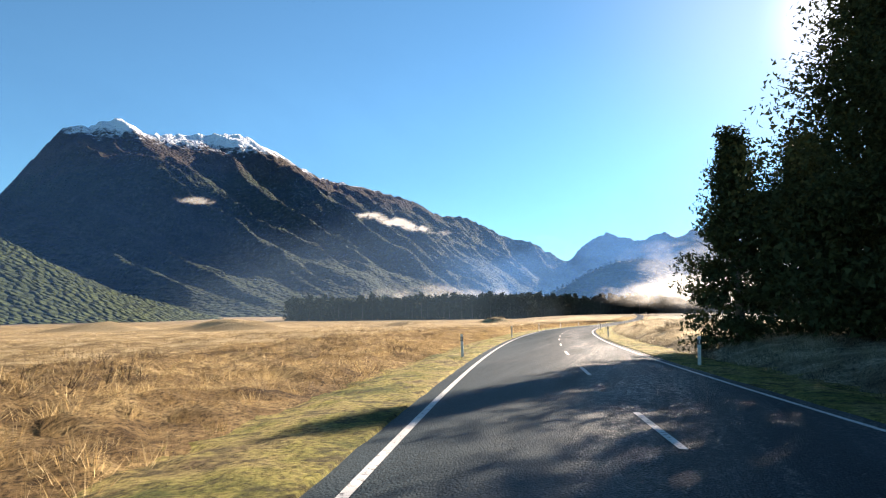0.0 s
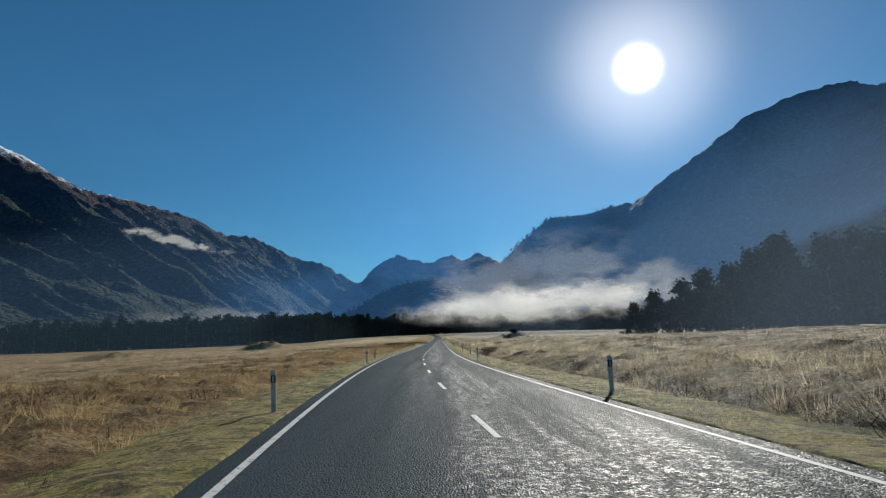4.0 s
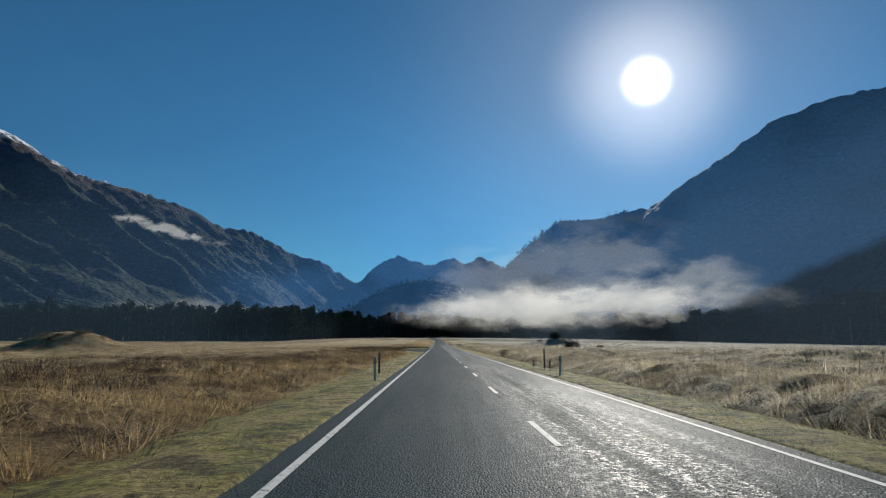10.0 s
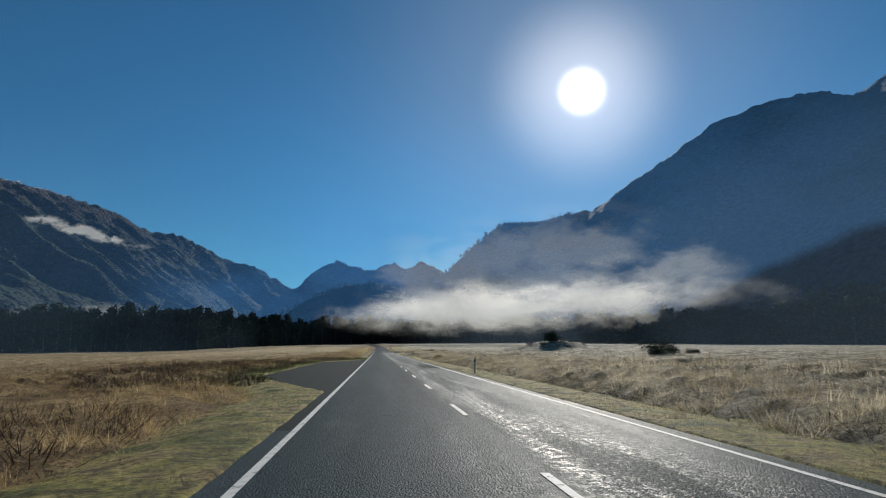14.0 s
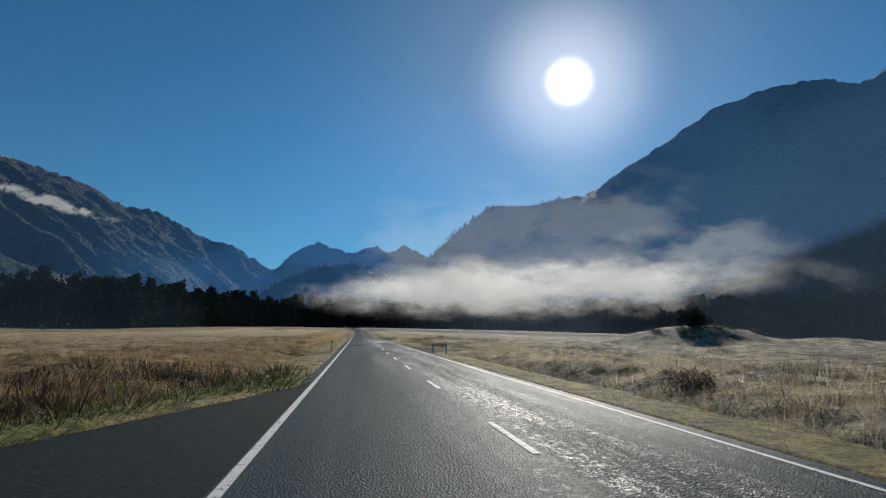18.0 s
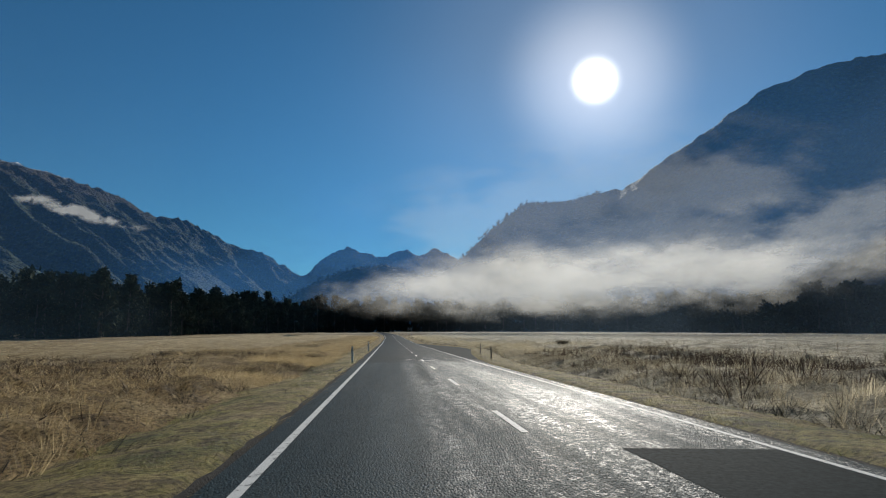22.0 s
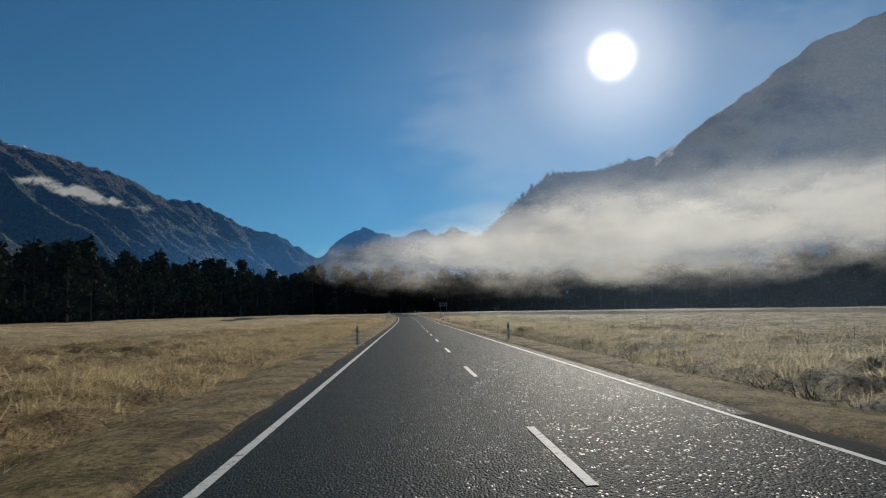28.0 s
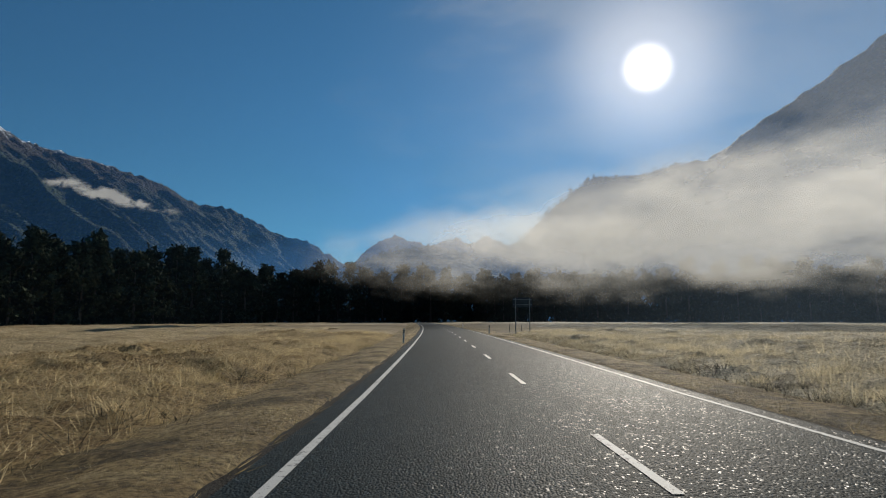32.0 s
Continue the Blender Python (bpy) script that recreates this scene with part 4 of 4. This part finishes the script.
def wood(name, xs, ys, zs, hs, seed, label, each=11, leaf=2.1):
    """Many far crowns in one mesh."""
    rng = np.random.RandomState(seed)
    n = len(xs)
    cl = 7
    c = np.repeat(np.stack([xs, ys, zs], -1), cl, 0)
    h = np.repeat(hs, cl)
    c = c + np.stack([rng.randn(n * cl) * h * 0.11, rng.randn(n * cl) * h * 0.11, h * (0.12 + 0.83 * rng.rand(n * cl))], -1)
    v, f = cloud_of_leaves(c, h * 0.13, each, leaf, rng, 0.8)
    return tagged(mesh_object(name, v, f, M_LEAF), label, "forest", kind="stuff")


n = 2000
ss = rng.rand(n) * seg[-1]
deep = 16 + rng.rand(n) ** 1.3 * 110
pp = along_edge(ss) + inward(ss) * deep[:, None]
wood("forest", pp[:, 0], pp[:, 1], gz(pp[:, 0], pp[:, 1]), 22 + 7 * rng.rand(n), 9, "dense dark beech forest behind its edge")

n = 1700
ss = rng.rand(n) * seg[-1]
pp = along_edge(ss) + inward(ss) * (1 + 11 * rng.rand(n))[:, None]
wood("forest", pp[:, 0], pp[:, 1], gz(pp[:, 0], pp[:, 1]) - 0.8, 5 + 4 * rng.rand(n), 12, "low dark undergrowth along the forest's edge", 7, 1.4)

n = 700
fr = np.array(fh_ridge, float)
tt = rng.rand(n) * 4.4
back = rng.rand(n)
fx, fy, fz = (np.interp(tt, np.arange(len(fr)), fr[:, i]) for i in range(3))
wood("forest", fx - 60 * back, fy - 40 * back, fz * (1 - back) ** 0.8 - 2, 15 + 6 * rng.rand(n), 10, "dark beech forest on the foothill", 14, 1.6)

# trees along the crests
def crest(points, n, low, high, seed, label):
    p = np.array(points, float)
    u = np.random.RandomState(seed).rand(n) * (len(p) - 1)
    x, y, z = (np.interp(u, np.arange(len(p)), p[:, i]) for i in range(3))
    r2 = np.random.RandomState(seed + 1)
    wood("forest", x + r2.randn(n) * 9, y - 8 - 10 * r2.rand(n), z - 10 - 4 * r2.rand(n), low + (high - low) * r2.rand(n), seed + 2, label, 6, 3.2)


crest([(133, 2708, 188), (240, 2599, 261), (331, 2496, 350), (429, 2470, 418), (563, 2500, 426), (650, 2440, 451)], 380, 11, 19, 300, "beech trees along the ridge crest")
crest([(-330, 1990, 45), (-245, 1995, 87), (-164, 2004, 133), (-82, 2009, 161), (-8, 2011, 170), (49, 2010, 152), (113, 2007, 119), (220, 2000, 85)], 260, 9, 16, 310, "beech trees along the hill's crest")

# grove on the right bank
plant(tree(15, 6.0, 0.0, 90, 40, 0.7, 31, "dark bushy beech tree in a grove above the field", "grove", bulge=0.7, puff=(0.24, 0.16), rise=0.85), [(54, 258, 0, 0.58), (61, 262, 50, 0.8), (68, 259, 90, 0.95), (76, 264, 140, 1.15), (86, 270, 30, 1.3), (96, 276, 210, 1.6), (106, 279, 80, 1.8), (118, 276, 10, 1.8), (130, 270, 60, 1.8), (142, 264, 160, 1.9), (156, 256, 20, 1.9), (172, 250, 70, 2.0), (112, 292, 170, 2.0), (135, 288, 120, 2.0), (100, 262, 250, 1.2), (85, 256, 300, 0.9)])

# shrubs
def shrub(height, spreadr, clumps, seed, label, material=None):
    rng = np.random.RandomState(seed)
    root = new("shrub")
    v, f = [], []
    for _ in range(5):
        a, L = rng.rand() * 6.28, spreadr * 0.7
        lv, lf = tube([(math.cos(a) * L * t, math.sin(a) * L * t, height * 0.7 * t) for t in np.linspace(0, 1, 4)], [0.035 * (1 - 0.8 * t) for t in np.linspace(0, 1, 4)], 5)
        f += [tuple(i + len(v) for i in q) for q in lf]
        v += lv
    mesh_object("stems", v, f, M_BARK, root)
    cen = np.stack([rng.randn(clumps) * spreadr * 0.42, rng.randn(clumps) * spreadr * 0.42, height * (0.12 + 0.75 * rng.rand(clumps))], -1)
    lv, lf = cloud_of_leaves(cen, np.full(clumps, spreadr * 0.36), 80, 0.055 * height + 0.03, rng, 0.8)
    mesh_object("foliage", lv, lf, material or M_SHRUB, root)
    return tagged(root, label, "shrub", "field shrubs")


plant(shrub(0.6, 0.75, 22, 61, "low dark tangled shrub in the grass"), [(verge(-1, y, q), y, y * 37 % 360, sz) for y, q, sz in ((31, 5.0, 0.8), (79, 5.5, 0.9), (131, 3.4, 0.9), (127, 5.5, 0.8), (278, 4.2, 0.8), (378, 3.5, 1.0), (384, 2.4, 0.9), (395, 4.0, 1.0), (455, 5.0, 1.0), (512, 3.6, 0.9))])
plant(shrub(0.65, 0.9, 24, 62, "frosted dark shrub among the pale grass"), [(verge(1, y, q), y, y * 53 % 360, sz) for y, q, sz in ((58, 4.6, 1.0), (63, 6.0, 1.1), (87, 5, 0.9), (149, 3.0, 1.1), (152, 3.6, 1.0), (172, 6.0, 1.0), (209, 6.4, 1.0), (286, 3.2, 0.9), (297, 4.2, 1.0), (392, 4.0, 1.0), (473, 9, 1.2), (485, 14, 1.3), (540, 11, 1.1), (645, 3.6, 0.9))])
plant(shrub(0.75, 1.1, 26, 65, "low scrubby bush among grass on a mound"), [(x, y, x * 41 % 360, sz) for x, y, sz in ((-58, 297, 1.0), (-55.5, 296, 0.8), (-53, 297.5, 1.1), (-50.5, 298, 0.7), (-56, 294.5, 0.9), (-60.5, 298, 0.7), (41, 457, 1.0), (46.5, 458, 1.1), (49, 459.5, 0.8), (38, 459, 0.9), (52, 460, 1.0), (44.5, 455, 0.7))])
plant(shrub(2.8, 1.9, 60, 63, "dark upright bush standing on a grassy mound", M_LEAF), [(44.0, 460, 0, 1.0)])
plant(shrub(1.8, 1.9, 50, 64, "rounded dark bush in the pale field", M_LEAF), [(30, 359, 0, 1.0), (40, 372, 80, 0.6)])


# ---- roadside posts ----
def box(bm, x0, x1, y0, y1, z0, z1, bevel=0.0):
    m = Matrix.Translation(((x0 + x1) / 2, (y0 + y1) / 2, (z0 + z1) / 2)) @ Matrix.Diagonal((x1 - x0, y1 - y0, z1 - z0, 1))
    r = bmesh.ops.create_cube(bm, size=1, matrix=m)
    if bevel:
        bmesh.ops.bevel(bm, geom=list({e for v in r["verts"] for e in v.link_edges}), offset=bevel, segments=2, affect="EDGES")
    return bm


def marker_post():
    root = new("marker_post")
    part("post", box(bmesh.new(), -0.055, 0.055, -0.025, 0.025, -0.25, 1.0, 0.008), M_POST, root, "weathered white plastic post")
    part("band", box(bmesh.new(), -0.058, 0.058, -0.028, 0.028, 0.71, 0.88, 0.002), M_BLACK, root, "dark band")
    part("reflector", box(bmesh.new(), -0.022, 0.022, -0.034, -0.027, 0.73, 0.86, 0.002), M_POST, root, "slim pale reflector strip")
    return tagged(root, "slim white roadside marker post with a dark reflector band", "marker post", "marker posts")


def post_at(side, y, off=0.75):
    x = float(xc(y)) + (LEFT_LINE - off if side < 0 else RIGHT_LINE + off)
    return x, y


first = None
for side, y in ((-1, 30.4), (-1, 62), (-1, 97), (-1, 132), (-1, 168.7), (-1, 229), (-1, 428), (-1, 502), (-1, 532.4), (-1, 631), (-1, 731), (-1, 820),
                (1, 27.5), (1, 63.5), (1, 99), (1, 133), (1, 234.2), (1, 329), (1, 426), (1, 430), (1, 634), (1, 762), (1, 815)):
    x, y = post_at(side, y, (0.95 if y < 31 else 0.75) if side < 0 else 1.6 if y == 426 else 1.0 if y < 500 or y > 600 else 1.6)
    if 508 < y < 605 and side > 0:
        x += float(apron_right(y))
    m = pose(x, y, float(gz(x, y)), 1.5 * math.sin(y), 2 * math.cos(y * 3), math.degrees(math.atan2(-(float(xc(y + 1)) - float(xc(y))), 1)))
    if first is None:
        first = marker_post()
        first.matrix_basis = m
    else:
        copy_thing(first, m)


def fence_post(h, r, seed):
    root = new("fence_post")
    v, f = tube([(0, 0, -0.3), (0.004, 0, h * 0.5), (0.012, 0.006, h - 0.02), (0.012, 0.006, h)], [r, r * 0.98, r * 0.94, r * 0.7], 9)
    f.append(tuple(range(len(v) - 9, len(v))))
    mesh_object("post", v, f, M_WOOD, root)
    wv, wf = tube([(0, 0, h * 0.62), (0, 0, h * 0.62 + 0.02)], [r + 0.006, r + 0.006], 9)
    mesh_object("wire_tie", wv, wf, M_METAL, root)
    return tagged(root, "weathered round wooden fence post beside the road", "fence post", "fence posts")


for i, (x, y, h) in enumerate(((-4.7, 146.3, 1.05), (-4.7, 235.4, 1.1), (4.7, 147.5, 1.0), (4.6, 168, 1.1), (4.9, 243, 1.3), (5.3, 243.5, 0.6), (4.8, 247, 0.5), (5.03, 507.3, 0.95), (6.2, 521.5, 0.95), (7.2, 772, 1.0), (8.4, 776, 0.8), (9.6, 779, 0.9))):
    p0 = fence_post(h, 0.052, i)
    p0.matrix_basis = pose(x, y, float(gz(x, y)), 2 * math.sin(i * 2.1), 2 * math.cos(i * 3.3), i * 40)

# road sign seen from behind
sign = new("road_sign")
for sx in (-0.75, 0.75):
    v, f = tube([(sx, 0, -0.4), (sx, 0, 4.0)], [0.05, 0.05], 10)
    mesh_object("post", v, f, M_METAL, sign, "grey steel pole")
part("panel", box(bmesh.new(), -1.05, 1.05, -0.06, -0.04, 3.0, 4.05, 0.006), M_SIGN, sign, "plain dark back of the sign panel")
for z in (3.25, 3.8):
    part("brace", box(bmesh.new(), -1.0, 1.0, -0.04, -0.012, z, z + 0.06, 0.004), M_METAL, sign)
sign.matrix_basis = pose(6.9, 756, float(gz(6.9, 756)), 0, 0, 180)
tagged(sign, "large road sign with a dark back on two grey steel poles", "road sign")


# ---- mist, and added sheets for haze and glare ----
def curtain(name, pts, z0, z1, material, label, nu=40, ripple=0.0):
    p = np.array(pts, float)
    s = np.concatenate([[0], np.cumsum(np.linalg.norm(np.diff(p, axis=0), axis=1))])
    t = np.linspace(0, s[-1], nu)
    x, y = np.interp(t, s, p[:, 0]), np.interp(t, s, p[:, 1])
    y = y + ripple * np.sin(t * 0.045 + z0)
    zz = np.linspace(z0, z1, 9)
    v = np.stack([np.repeat(x, 9), np.repeat(y, 9) + ripple * 0.5 * np.tile(np.sin(zz * 0.08), nu), np.tile(zz, nu)], -1)
    return tagged(mesh_object(name, v, grid_faces(nu, 9), material, smooth=True), label, "mist", kind="stuff")


for i, (off, zc, rz, dens) in enumerate(((30, 34, 24, 0.26), (80, 37, 28, 0.38), (125, 40, 33, 0.48))):
    m = mist_material("bright_valley_mist", dens, 118, 790 + off, zc, 200, 400, rz, 0.015 + 0.002 * i, 0.50, 0.02, rag=3.0)
    curtain("mist_bank", [(-82, 895 + off), (20, 850 + off), (130, 765 + off), (250, 690 + off), (360, 640 + off)], 2, 85, m, "bank of bright sunlit mist drifting before the forest", 60, 5)
m = mist_material("rising_mist", 0.21, 204, 762, 54, 62, 120, 30, 0.022, 0.51, 0.1, rag=3.4)
curtain("mist_bank", [(100, 815), (190, 765), (300, 705)], 8, 105, m, "billow of bright mist rising from the bank", 40, 5)
m = mist_material("slope_cloud", 0.36, -1105, 2830, 444, 350, 300, 34, 0.014, 0.54, -0.27, rag=3.6)
curtain("cloud_wisp", [(-1500, 2900), (-780, 2740)], 250, 640, m, "thin white cloud clinging to the mountain side", 40, 10)
m = mist_material("slope_cloud_small", 0.22, -1450, 1840, 405, 110, 200, 18, 0.02, 0.53, -0.1, rag=2.6)
curtain("cloud_wisp", [(-1580, 1840), (-1330, 1850)], 340, 470, m, "small thin white cloud clinging to the mountain side", 30, 5)
m = mist_material("low_mist_patch", 0.13, -430, 1430, 58, 230, 200, 28, 0.016, 0.54, 0.0, rag=4.0)
curtain("mist_bank", [(-700, 1430), (-180, 1430)], 15, 110, m, "thin patch of mist over the forest", 40, 5)
m = mist_material("drifting_veil", 0.12, 95, 775, 62, 150, 150, 50, 0.021, 0.51, 0.12, rag=3.4)
curtain("mist_bank", [(-54, 798), (40, 782), (150, 764), (250, 750)], 0, 135, m, "pale veil of mist drifting over the field's end", 60, 5)
# blue-tinted sheets stand in for the haze of air before distant slopes
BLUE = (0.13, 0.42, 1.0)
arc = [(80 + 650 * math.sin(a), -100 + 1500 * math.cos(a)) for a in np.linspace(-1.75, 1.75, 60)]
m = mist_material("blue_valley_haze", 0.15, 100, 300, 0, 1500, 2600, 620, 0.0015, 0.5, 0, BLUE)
curtain("haze", arc, -2, 620, m, "thin blue-tinted sheet standing in for haze over the valley", 120)
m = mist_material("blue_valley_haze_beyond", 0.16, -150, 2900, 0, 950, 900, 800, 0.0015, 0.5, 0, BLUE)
curtain("haze", [(-1000, 2450), (-500, 2700), (-50, 3000), (250, 3300)], -2, 800, m, "thin blue-tinted sheet standing in for haze farther up the valley", 40)
# added sheet that lifts the dark forest, as glare in a lens would
m = mist_material("forest_glare_sheet", 0.035, -260, 700, 0, 300, 600, 135, 0.004, 0.42, 0, (0.35, 0.6, 0.9))
curtain("haze", [(-560, 600), (-300, 612), (-150, 640), (-75, 690), (-48, 790), (-40, 880), (0, 950), (50, 955)], 0, 130, m, "added thin sheet that lightens the dark forest like lens glare", 80)
# likewise added before the foothill, to lighten its dark trees
m = mist_material("foothill_glare_sheet", 0.07, 290, 560, 0, 310, 900, 150, 0.004, 0.42, 0, (0.42, 0.62, 0.88))
curtain("haze", [(-30, 940), (60, 935), (120, 890), (160, 820), (190, 700), (230, 560), (270, 430), (300, 290), (330, 120), (350, -40)], 0, 150, m, "added thin pale sheet that lightens the foothill like haze and glare", 110)
# a third added sheet, only there to brighten the black grove
m = mist_material("grove_glare_sheet", 0.08, 84, 176, 0, 60, 200, 42, 0.006, 0.38, 0, (0.45, 0.62, 0.85))
curtain("haze", [(22, 180), (60, 178), (100, 174), (148, 168)], -1, 44, m, "added thin sheet that lightens the grove like lens glare", 40)
